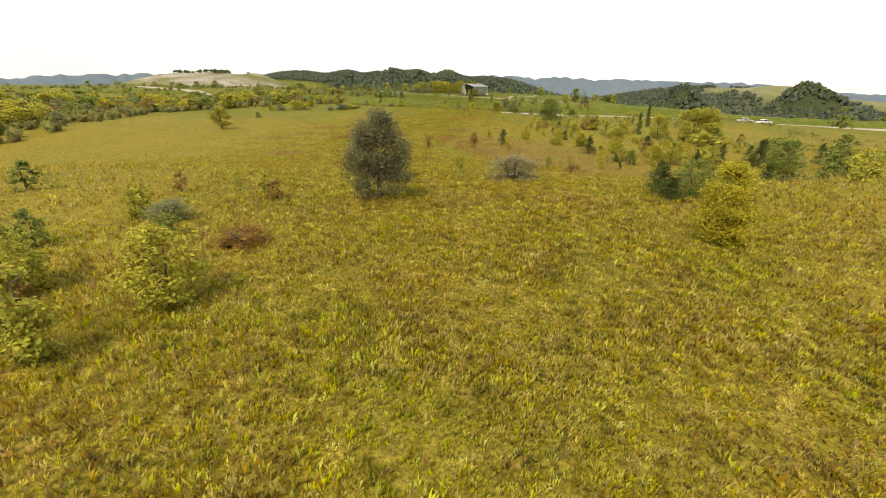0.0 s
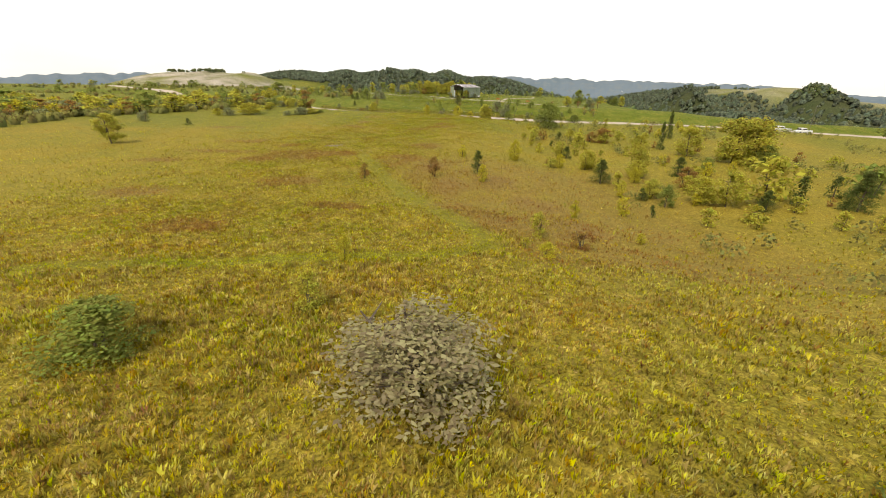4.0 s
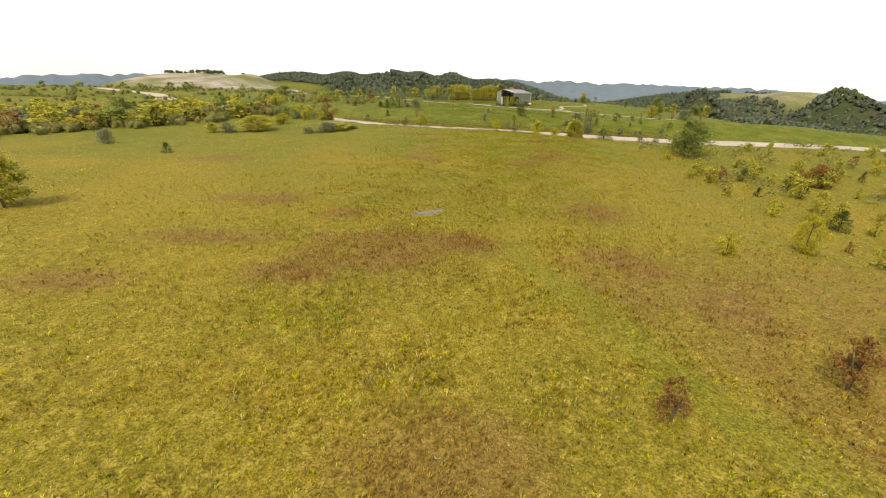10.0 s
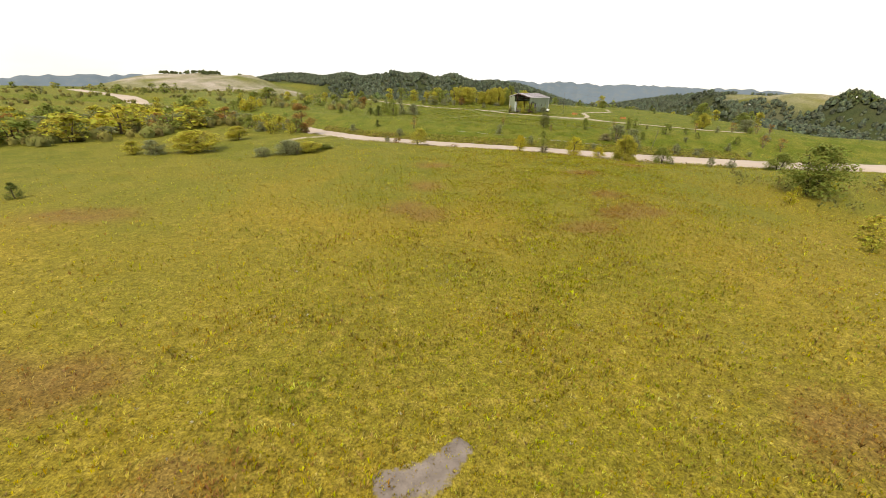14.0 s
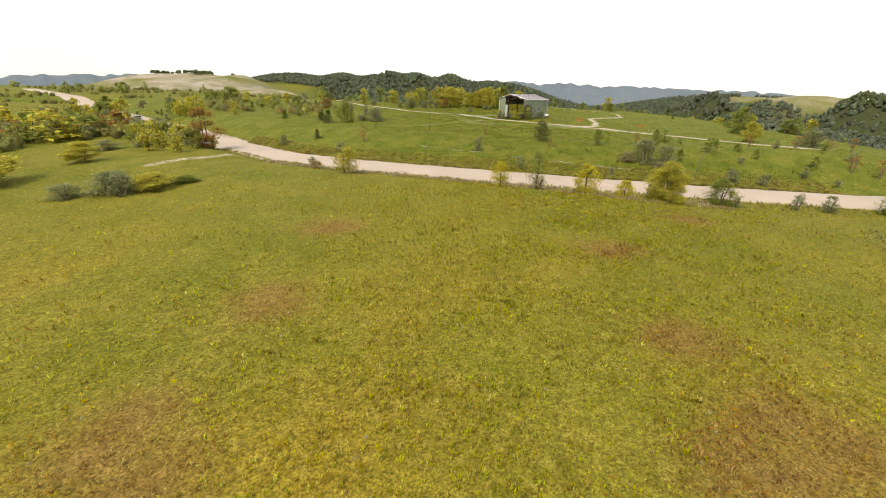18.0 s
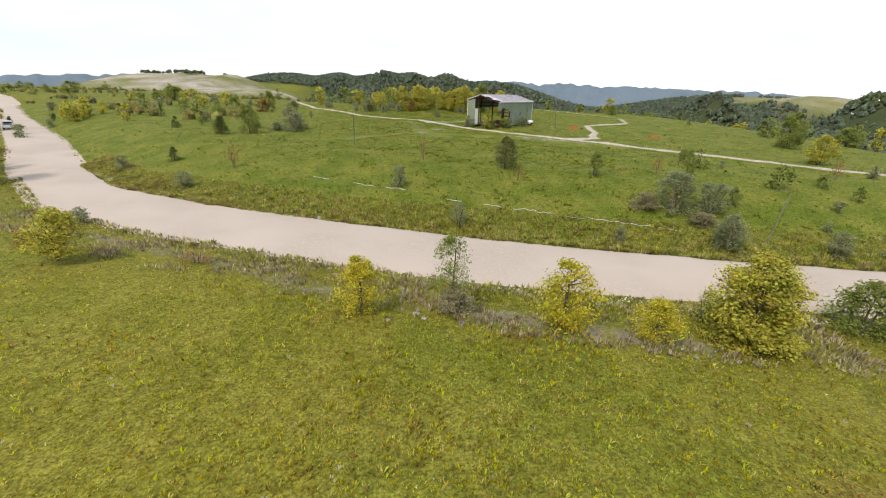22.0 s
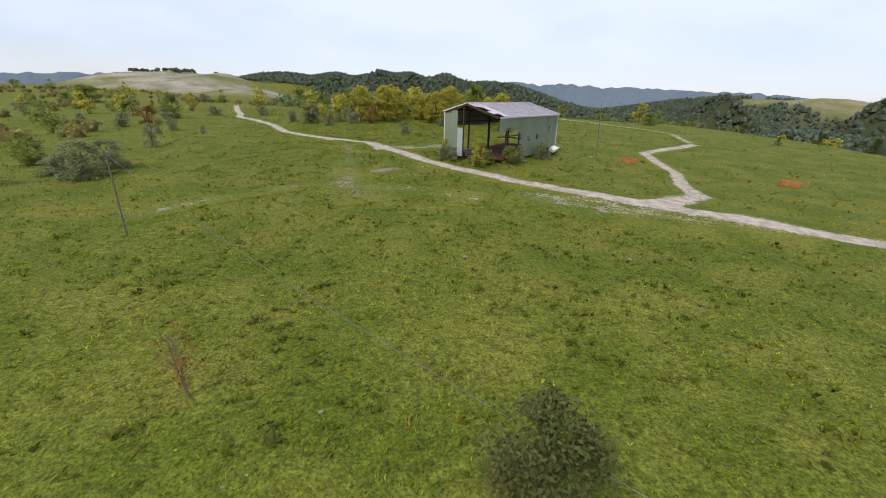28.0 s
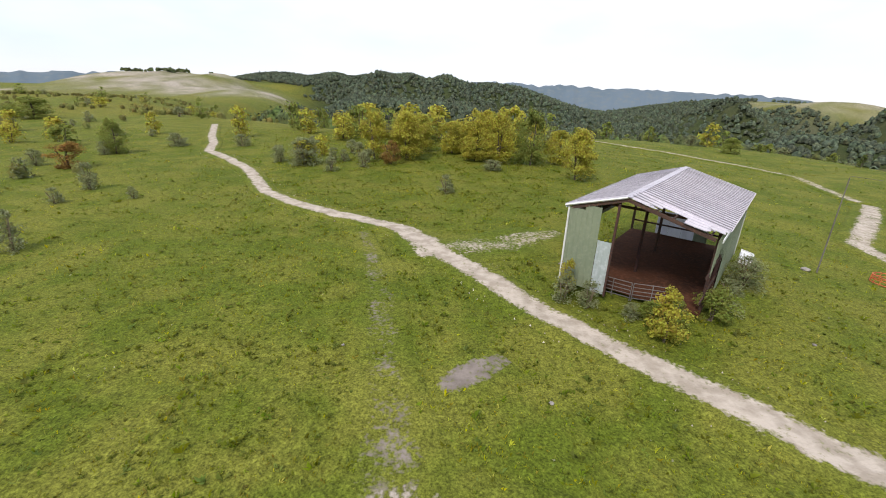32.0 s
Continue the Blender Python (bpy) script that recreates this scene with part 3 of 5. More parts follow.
def bareness(x, y, lines):
    """How bare the ground is: 1 in the middle of a trodden line, 0 in the turf."""
    v = np.zeros(np.shape(x))
    for line, width, depth, _ in lines:
        for (ax, ay), (bx, by), wa, wb in zip(line[:-1], line[1:], width[:-1], width[1:]):
            t = np.clip(((x - ax) * (bx - ax) + (y - ay) * (by - ay)) / ((bx - ax) ** 2 + (by - ay) ** 2), 0, 1)
            off = np.hypot(x - ax - t * (bx - ax), y - ay - t * (by - ay)) / ((wa + (wb - wa) * t) * 0.68)
            v = np.maximum(v, ease(1.0, 0.25, off) * depth)
    return v


def worn(number, line, width, depth, label):
    """Lays one trodden line on the turf."""
    p = np.array(line, float)
    a, b = p[0] - p[1], p[-1] - p[-2]
    p[0] += a / np.hypot(*a) * width[0] * 0.7
    p[-1] += b / np.hypot(*b) * width[-1] * 0.7
    d = np.concatenate([[0], np.cumsum(np.hypot(*np.diff(p, axis=0).T))])
    t = np.arange(0, d[-1], 0.25)
    cx, cy = np.interp(t, d, p[:, 0]), np.interp(t, d, p[:, 1])
    k = max(3, int(min(3.0, d[-1] / 2) / 0.25)) | 1
    cx, cy = (np.convolve(np.pad(v, k // 2, "edge"), np.ones(k) / k, "valid") for v in (cx, cy))
    tx, ty = np.gradient(cx), np.gradient(cy)
    n = np.hypot(tx, ty)
    a = np.linspace(-1, 1, 27)
    w = np.interp(t, d, np.array(width)) * 0.85
    x = cx[:, None] + (ty / n)[:, None] * a * w[:, None]
    y = cy[:, None] - (tx / n)[:, None] * a * w[:, None]
    z = lie(x, y) + 0.09 + 0.005 * number - 0.3 * np.abs(a) ** 8
    z = z - 0.3 * (1 - ease(0, 0.6, np.minimum(t, t[-1] - t)))[:, None]
    i = np.arange(x.size).reshape(x.shape)
    q = np.stack([i[:-1, :-1], i[:-1, 1:], i[1:, 1:], i[1:, :-1]], -1).reshape(-1, 4)
    me = raw_mesh("path", np.stack([x, y, z], -1).reshape(-1, 3), q, M_LAND, True)
    for name, v in (("lush", lush_at(x, y)), ("rust", rust_at(x, y)), ("worn", bareness(x, y, WORN)), ("soil", bareness(x, y, SOIL))):
        me.attributes.new(name, "FLOAT", "POINT").data.foreach_set("value", np.asarray(v, np.float32).ravel())
    tagged(new("path", me), label, "path", kind="structure")


for number, entry in enumerate(SOIL + WORN[::-1]):
    worn(number, *entry)


def gravel(name, g, cx, cy, size, material, label):
    """Loose small stones, each a squat four-sided lump."""
    n = len(cx)
    a = g.uniform(0, 6.283, n)[:, None] + np.arange(4) * 1.571 + g.uniform(-0.3, 0.3, (n, 4))
    r = size[:, None] * g.uniform(0.6, 1.2, (n, 4))
    base = np.stack([cx[:, None] + r * np.cos(a), cy[:, None] + r * np.sin(a), lie(cx, cy)[:, None] + 0.02 + 0 * a], -1)
    top = np.stack([cx, cy, lie(cx, cy) + 0.07 + size * 0.7], -1)[:, None]
    v = np.concatenate([base, top], 1).reshape(-1, 3)
    i = (np.arange(n) * 5)[:, None, None]
    k = np.arange(4)
    f = (i + np.stack([k, (k + 1) % 4, 0 * k + 4], -1)[None]).reshape(-1, 3)
    tagged(new(name, raw_mesh(name, v, f, material)), label, "gravel", kind="stuff")


g = np.random.default_rng(44)
way = np.array(PATH[2:17], float)
u = g.uniform(0, len(way) - 1, 5200)
gravel("gravel", g, np.interp(u, range(len(way)), way[:, 0]) + g.normal(size=5200) * 0.75, np.interp(u, range(len(way)), way[:, 1]) + g.normal(size=5200) * 0.75, g.uniform(0.015, 0.06, 5200) * g.uniform(0.4, 1.4, 5200), M_GRAVEL, "loose pale stones on the farm track")
u = g.uniform(-34, 30, 1500)
gravel("gravel", g, u, road_line(u) - 4.5 + g.normal(size=1500) * 0.3, g.uniform(0.02, 0.09, 1500) * g.uniform(0.4, 1.3, 1500), M_GRAVEL, "loose stones along the road edge")

# far ridges that close the horizon, haze in their blue: bearing in degrees, height of the crest
RIDGE_AT = (-62, -44.4, -41, -38, -35.8, -34, -28, 6, 9, 11.3, 15, 17.8, 21.9, 24.3, 26.5, 29, 32, 35, 37.5, 41, 44.5, 62)
RIDGE_TOP = (14, 16, 32, 51, 43, 55, 45, 70, 68, 58, 66, 50, 56, 46, 52, 42, 38, 30, 20, -8, -16, -16)



def far_ridge(name, dist, base, seed, lo, hi):
    th = np.linspace(radians(lo), radians(hi), 520)
    rows = []
    prof = np.interp(np.degrees(th), RIDGE_AT, RIDGE_TOP) - 12 + base * (spread(th * 900, th * 0 + seed, seed, 14) - 0.5) + base * 0.35 * (spread(th * 900, th * 0, seed + 1, 6) - 0.5)
    for f, drop in ((-0.16, None), (-0.06, 14), (0, 0), (0.1, 60)):
        r = dist * (1 + f)
        rows.append(np.stack([r * np.sin(th), r * np.cos(th), th * 0 - 140 if drop is None else prof + 12 - drop], -1))
    v = np.array(rows)
    i = np.arange(4 * 520).reshape(4, 520)
    q = np.stack([i[:-1, :-1], i[:-1, 1:], i[1:, 1:], i[1:, :-1]], -1).reshape(-1, 4)
    tagged(new(name, raw_mesh(name, v.reshape(-1, 3), q, M_FAR, True)), "wooded ridges on the horizon, tinted blue for haze", "hills", kind="structure")


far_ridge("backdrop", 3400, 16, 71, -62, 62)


# ---- trees and shrubs ----
def crown_mesh(name, material, g, n, lumps, size, shape, wide=1.25, tall=3.0, low=0.25, droop=0.0, flat=0.5, full=1.0):
    """A crown of many small leaf sprays gathered in uneven lumps. shape(v): half width at height v (0 to 1)."""
    c = []
    while len(c) < lumps:
        v = g.uniform(0, 1)
        r = shape(v) * wide
        a, q = g.uniform(0, 6.283), math.sqrt(g.uniform(0.05, 1.0))
        c.append((r * q * math.cos(a) * 0.78, r * q * math.sin(a) * 0.78, low * tall + v * tall * (1 - low) * 0.93, g.uniform(0.2, 0.42) * full * (0.5 + 0.6 * r / wide)))
    c = np.array(c)
    k = g.integers(0, lumps, n)
    d = g.normal(size=(n, 3))
    d /= np.linalg.norm(d, axis=1)[:, None]
    rad = c[k, 3] * wide * g.uniform(0.2, 1.15, n) ** 0.7
    p = c[k, :3] + d * rad[:, None] * np.array([1, 1, 0.8])
    p[:, 2] -= droop * np.hypot(p[:, 0], p[:, 1])
    # each spray is a bent diamond
    nrm = d * 0.8 + g.normal(size=(n, 3)) * 0.55 + np.array([0, 0, flat])
    nrm /= np.linalg.norm(nrm, axis=1)[:, None]
    t = np.cross(nrm, g.normal(size=(n, 3)))
    t /= np.linalg.norm(t, axis=1)[:, None]
    b = np.cross(nrm, t)
    s = (size * 0.78 * g.uniform(0.55, 1.35, n))[:, None]
    v = np.stack([p - t * s, p + b * s * 0.55 + nrm * s * 0.18, p + t * s, p - b * s * 0.55 + nrm * s * 0.18], 1)
    i = np.arange(n)[:, None] * 4
    f = np.concatenate([i + np.array([[0, 1, 2]]), i + np.array([[0, 2, 3]])])
    return raw_mesh(name, v.reshape(-1, 3), f, material)


def trunk_mesh(g, tall=3.0, r=0.07, stems=1, spread_out=0.5, limbs=7, reach=0.7, top=0.85, material=None):
    bm = bmesh.new()
    for s in range(stems):
        a = g.uniform(0, 6.283)
        foot = Vector((0.06 * math.cos(a), 0.06 * math.sin(a), -0.25)) if stems > 1 else Vector((0, 0, -0.25))
        tip = Vector((math.cos(a), math.sin(a), 0)) * spread_out * g.uniform(0.4, 1) * (1 if stems > 1 else 0.12) + Vector((0, 0, tall * top * g.uniform(0.8, 1)))
        mid = foot.lerp(tip, 0.5) + Vector((g.normal() * 0.05, g.normal() * 0.05, 0.08))
        add_rod(bm, foot, mid, r, r * 0.7, 6)
        add_rod(bm, mid, tip, r * 0.7, r * 0.2, 5)
        for _ in range(limbs):
            f = g.uniform(0.3, 0.95)
            p = foot.lerp(mid, f * 2) if f < 0.5 else mid.lerp(tip, f * 2 - 1)
            b = g.uniform(0, 6.283)
            e = p + Vector((math.cos(b), math.sin(b), g.uniform(0.25, 1.0))) * reach * g.uniform(0.5, 1.1) * (1.15 - f * 0.7)
            add_rod(bm, p, e, r * 0.4, r * 0.1, 4)
    me = bpy.data.meshes.new("trunk")
    bm.to_mesh(me)
    bm.free()
    me.materials.append(material or M_BARK)
    return me


oval = lambda v: math.sin(math.pi * min(1, 0.12 + 0.86 * v)) ** 0.6
cone = lambda v: (1 - v) ** 0.75 * 0.95 + 0.08
dome = lambda v: math.sqrt(max(0.02, 1 - (v * 0.97) ** 2)) * (0.8 + 0.2 * v)
egg = lambda v: math.sin(math.pi * min(1, 0.25 + 0.72 * v)) ** 0.7
# kind: name, leaf, sprays, lumps, spray size, shape, foot of the crown, stems, label, category
KINDS = {
    "pine": ("pine_tree", "pine", 4200, 60, 0.10, egg, 0.10, 1, "dense dark grey-green pine standing alone in the meadow", "pine tree"),
    "cedar": ("cedar", "cedar", 1600, 50, 0.115, cone, 0.0, 1, "bushy dark green young cedar in the grass", "conifer"),
    "golden": ("golden_tree", "golden", 1300, 34, 0.155, oval, 0.08, 2, "young leafy tree turning golden green", "tree"),
    "yellow": ("yellow_sapling", "yellow", 1700, 44, 0.13, oval, 0.04, 1, "small sapling with bright yellow autumn leaves", "sapling"),
    "green": ("green_tree", "green", 1300, 34, 0.155, egg, 0.06, 2, "young tree with dull green leaves", "tree"),
    "olive": ("olive_shrub", "olive", 1100, 40, 0.135, dome, 0.02, 5, "rounded silvery grey-green wild olive shrub", "shrub"),
    "rust": ("russet_shrub", "rust", 1200, 22, 0.14, oval, 0.04, 3, "russet brown autumn shrub", "shrub"),
    "dry": ("bare_sapling", "rust", 420, 24, 0.10, oval, 0.3, 3, "thin sapling with sparse rusty brown leaves", "sapling"),
    "ball": ("olive_shrub", "olive", 1500, 46, 0.10, egg, 0.12, 3, "round silvery grey-green wild olive shrub in the pasture", "shrub"),
    "brush": ("grey_bush", "dry", 1700, 44, 0.11, dome, 0.02, 6, "broad dense grey half-bare bush in the meadow", "shrub"),
    "leafy": ("golden_tree", "golden", 4600, 80, 0.105, dome, 0.02, 2, "dense rounded tree turning golden green beside the road", "tree"),
    "bright": ("yellow_sapling", "yellow", 4800, 70, 0.11, oval, 0.03, 2, "dense round young tree with bright yellow leaves", "sapling"),
    "thin": ("sparse_sapling", "green", 1000, 36, 0.10, egg, 0.25, 2, "thin open sapling with dull green leaves on the road bank", "sapling"),
    "treeA": ("round_tree", "dusk", 2000, 30, 0.11, egg, 0.12, 1, "compact round dark olive tree in the pasture", "tree"),
}
PROTO = {}


def plant(kind, x, y, tall, wide, turn=None, far=False):
    """One tree or shrub of that kind, standing on the ground; the first of a variant is built, the others copy it."""
    name, leaf, n, lumps, size, shape, low, stems, label, category = KINDS[kind]
    big = not far and (tall >= 3.6 or wide >= 3.0 or kind == "yellow" and tall > 2.2)
    huge = big and wide >= 4.4
    v = (far, big + huge, random.randrange(3 if kind in ("golden", "olive", "green", "yellow") else 2))
    if far:
        n, size, lumps = int(n * 0.24 + 70), size * 1.5, int(lumps * 0.7)
    elif big:
        n, size, lumps = int(n * (4.2 if huge else 3.0)), size * (0.5 if huge else 0.54), int(lumps * 1.4)
    else:
        n, size = int(n * 1.4), size * 0.76
    m = Matrix.Translation((x, y, float(lie(x, y)) - 0.03)) @ Matrix.Rotation(random.uniform(0, 6.28) if turn is None else turn, 4, "Z") @ Matrix.Diagonal((wide / 2.5, wide / 2.5, tall / 3.0, 1))
    if (kind, v) in PROTO:
        first = PROTO[kind, v]
        return copy_thing(first, m @ Matrix.Diagonal((1 / first.scale[0], 1 / first.scale[1], 1 / first.scale[2], 1)))
    g = np.random.default_rng(len(PROTO) * 7 + 3)
    ob = tagged(new(name), label, category, group=f"{category}s of the field")
    part("trunk", trunk_mesh(g, 3.0, 0.05 if stems > 1 else 0.075, stems, 0.75 if stems > 2 else 0.45, 9 if kind == "dry" else 2 if far else 6, 0.8, 0.9, M_TWIG if kind in ("dry", "olive") else M_BARK), None, ob)
    part("crown", crown_mesh("crown", M_LEAF[leaf], g, n, lumps, size, shape, low=low, droop=0.0, flat=0.2 if kind == "pine" else 0.5, full=1.25 if far else 1.0), None, ob)
    ob.matrix_basis = m
    PROTO[kind, v] = ob
    return ob


# ---- where they grow ----
# round the first hill
plant("pine", -4.2, 26.9, 5.8, 4.8)
plant("bright", 13.3, 19.0, 4.0, 3.0)
plant("cedar", 15.0, 27.0, 1.6, 2.8)
plant("brush", 6.1, 36.1, 2.3, 6.2)
plant("green", -4.0, 37.7, 2.0, 3.4)
plant("olive", -15.0, 22.0, 1.2, 3.1)
plant("golden", -9.5, 12.8, 3.0, 3.1)
plant("golden", -16.9, 22.0, 1.8, 1.2)
plant("golden", -11.3, 9.6, 2.9, 2.5)
plant("golden", -15.5, 13.4, 2.7, 3.1)
plant("rust", -9.5, 18.6, 1.0, 3.0)
plant("cedar", 16.6, 31.9, 2.4, 2.5)
plant("green", 17.0, 28.0, 2.6, 3.6)
plant("golden", 18.9, 26.4, 2.2, 2.8)
plant("cedar", 15.4, 29.2, 2.2, 2.6)
plant("olive", 19.4, 33.2, 1.7, 1.9)
plant("green", 47.6, 59.0, 6.4, 5.6)
plant("cedar", 55.1, 74.0, 5.0, 4.5)
plant("cedar", 43.9, 73.4, 2.7, 3.0)
plant("golden", 62.2, 103.8, 8.4, 10.1)
plant("rust", 17.0, 55.2, 1.7, 2.0)
plant("golden", 33.2, 78.9, 2.5, 3.2)
plant("golden", 36.1, 91.0, 4.9, 4.8)
plant("golden", 1.7, 40.9, 1.8, 1.4)
# in the meadow and down its east side
plant("cedar", 11.2, 82.0, 3.1, 2.6)
plant("cedar", 29.3, 86.4, 3.6, 3.8)
plant("cedar", 31.5, 77.7, 1.6, 2.0)
plant("rust", -2.9, 77.4, 2.1, 1.5)
plant("rust", 5.5, 79.2, 2.6, 2.0)
plant("yellow", 11.5, 77.2, 2.2, 1.4)
plant("golden", -53.0, 103.2, 5.3, 5.6)
plant("cedar", -58.1, 136.2, 1.9, 2.3)
plant("olive", -79.6, 150.2, 2.4, 3.2)
plant("cedar", 52.7, 117.7, 6.0, 2.5)
plant("golden", 54.8, 110.8, 6.0, 5.7)
plant("golden", 59.7, 105.0, 8.1, 8.4)
plant("cedar", 43.6, 92.4, 3.2, 3.6)
plant("green", 49.5, 94.8, 2.7, 3.0)
plant("green", 62.7, 100.5, 4.2, 5.1)
plant("golden", 38.1, 76.5, 3.4, 4.5)
plant("golden", 40.6, 75.2, 4.4, 4.1)
plant("green", 33.0, 74.6, 2.9, 2.5)
plant("rust", 40.4, 84.4, 3.0, 3.8)
plant("yellow", 34.4, 86.9, 2.5, 2.1)
plant("yellow", 19.9, 66.9, 1.9, 1.2)
plant("golden", 14.3, 57.6, 2.1, 1.7)
plant("yellow", 13.3, 50.8, 1.1, 1.5)
plant("golden", 12.4, 53.3, 0.9, 0.9)
plant("yellow", 1.4, 47.9, 1.7, 0.9)
plant("rust", 42.9, 124.9, 3.6, 4.5)
plant("golden", 29.1, 108.6, 3.0, 3.2)
plant("golden", 31.4, 98.3, 2.9, 3.2)
plant("yellow", 26.0, 96.8, 2.4, 2.3)
plant("yellow", 23.6, 60.0, 1.0, 1.0)
plant("cedar", 29.7, 106.5, 2.4, 2.7)
plant("yellow", 18.5, 97.3, 3.4, 2.7)
plant("yellow", 9.7, 94.1, 1.9, 1.8)
plant("golden", 30.4, 96.6, 3.5, 3.3)
plant("rust", 40.6, 126.3, 2.4, 3.7)
plant("rust", 29.7, 127.3, 2.5, 2.6)
plant("cedar", 61.3, 132.0, 7.0, 2.4)
plant("golden", 48.4, 118.3, 2.9, 4.9)
# along the road
plant("olive", -61.2, 164.0, 2.5, 5.2)
plant("golden", -55.6, 166.7, 3.6, 9.6)
plant("golden", -64.7, 164.1, 2.3, 4.2)
plant("olive", -38.5, 163.5, 2.3, 6.2)
plant("olive", -42.0, 161.8, 1.6, 4.0)
plant("golden", -35.2, 164.7, 1.6, 5.2)
plant("olive", -76.9, 147.9, 3.2, 3.5)
plant("green", 34.8, 146.0, 6.9, 8.6)
plant("green", 49.0, 170.2, 3.5, 5.8)
plant("olive", 36.7, 170.7, 2.1, 1.9)
plant("olive", 40.4, 170.6, 2.1, 2.5)
plant("olive", -24.5, 183.4, 1.6, 1.8)
plant("rust", -46.8, 196.2, 6.6, 7.0)
plant("olive", -36.8, 162.5, 2.3, 3.3)
plant("green", -33.2, 167.1, 0.8, 3.6)
plant("olive", -54.2, 192.1, 2.1, 5.0)
plant("olive", -52.6, 195.1, 2.0, 3.1)
plant("olive", -58.2, 189.1, 1.6, 4.8)
plant("golden", -54.0, 179.0, 2.8, 5.4)
plant("golden", -17.4, 173.4, 3.2, 3.6)
plant("yellow", 0.9, 168.6, 3.0, 2.6)
plant("thin", 5.1, 169.8, 4.2, 2.6)
plant("brush", 5.4, 169.4, 1.6, 2.6)
plant("yellow", 10.7, 169.1, 3.7, 3.5)
plant("yellow", 14.9, 168.4, 2.4, 2.7)
plant("leafy", 19.9, 169.0, 5.0, 5.6)
plant("olive", 19.3, 171.7, 1.8, 1.5)
plant("green", 27.7, 171.2, 3.3, 3.7)
plant("olive", 29.6, 171.1, 1.1, 1.7)
plant("dry", -10.6, 175.1, 0.9, 2.6)
plant("rust", -21.7, 176.0, 1.2, 1.8)
# in the pasture
plant("olive", 35.9, 182.1, 2.3, 2.5)
plant("olive", 28.2, 183.8, 2.1, 2.7)
plant("olive", 40.1, 181.8, 1.6, 2.4)
plant("ball", 6.0, 185.0, 2.0, 2.0)
plant("ball", 0.1, 193.0, 2.4, 2.3)
plant("treeA", 11.5, 198.1, 3.6, 3.2)
plant("green", 20.6, 195.5, 2.9, 1.9)
plant("green", 35.8, 206.4, 1.9, 1.8)
plant("green", -31.7, 233.4, 3.4, 3.5)
plant("cedar", -32.0, 222.1, 3.0, 3.5)
plant("olive", -22.2, 228.2, 3.3, 5.1)
plant("dry", -20.1, 200.8, 3.2, 2.2)
plant("cedar", -29.8, 205.1, 1.9, 2.2)
plant("green", 67.5, 229.6, 6.4, 6.3)
plant("golden", 57.3, 210.7, 4.2, 4.3)
plant("green", 88.5, 241.0, 4.1, 5.8)
plant("olive", 64.7, 204.4, 3.3, 7.2)
plant("cedar", -45.3, 231.8, 2.2, 2.3)
plant("cedar", -35.3, 228.1, 2.2, 3.9)
plant("green", -27.9, 223.2, 4.8, 3.7)
plant("olive", -22.6, 232.2, 2.9, 4.4)
plant("olive", -25.5, 229.9, 1.6, 4.7)
plant("olive", -23.1, 195.5, 2.0, 2.6)
plant("olive", -35.9, 204.2, 1.8, 2.7)
plant("dry", 12.3, 194.2, 1.9, 1.1)
plant("dry", 2.2, 201.7, 2.5, 1.4)
plant("dry", 27.7, 196.7, 2.4, 1.5)
plant("green", 31.3, 197.0, 3.0, 1.6)
plant("olive", 25.8, 188.6, 3.7, 5.2)
plant("olive", 29.2, 188.6, 3.0, 4.2)
plant("brush", 23.2, 188.6, 1.5, 3.6)
plant("brush", 27.4, 186.2, 1.2, 3.4)
plant("olive", 27.4, 182.4, 3.3, 3.3)
plant("olive", 18.9, 182.9, 1.5, 1.4)
plant("green", 32.0, 189.9, 2.0, 1.7)
plant("cedar", 101.6, 283.6, 4.2, 5.2)
plant("cedar", 102.1, 299.4, 3.3, 5.1)
# north of the track and round the barn
plant("olive", -17.2, 278.4, 3.8, 6.1)
plant("olive", -21.4, 280.1, 2.6, 3.1)
plant("olive", -12.6, 274.2, 2.0, 2.5)
plant("olive", -12.3, 281.2, 1.8, 2.2)
plant("olive", -8.7, 277.4, 2.3, 2.5)
plant("rust", -5.4, 279.8, 3.5, 3.3)
plant("olive", 9.1, 277.6, 1.6, 4.0)
plant("olive", 2.6, 264.4, 2.2, 2.5)
plant("golden", 19.7, 273.3, 6.6, 5.3)
plant("golden", 19.9, 284.3, 5.4, 5.3)
plant("green", 15.2, 282.6, 8.3, 5.6)
plant("golden", 11.1, 288.1, 3.7, 5.5)
plant("olive", -35.1, 262.5, 2.9, 2.6)
plant("rust", -46.0, 273.2, 3.6, 5.1)
plant("olive", -52.1, 275.1, 2.4, 3.0)
plant("green", -48.6, 284.9, 5.4, 4.6)
plant("olive", -27.7, 246.0, 3.1, 2.5)
plant("olive", -34.1, 257.1, 1.6, 2.0)
plant("olive", -28.5, 259.5, 1.3, 1.3)
plant("olive", -49.6, 283.8, 2.1, 2.6)
plant("olive", -44.1, 293.6, 2.3, 4.9)
plant("olive", -33.2, 294.6, 2.3, 4.0)
plant("olive", 21.0, 242.6, 2.2, 3.2)
plant("green", 66.4, 314.1, 3.5, 5.3)
plant("green", -110.5, 339.3, 6.1, 13.2)
plant("green", -119.1, 341.8, 3.6, 6.3)


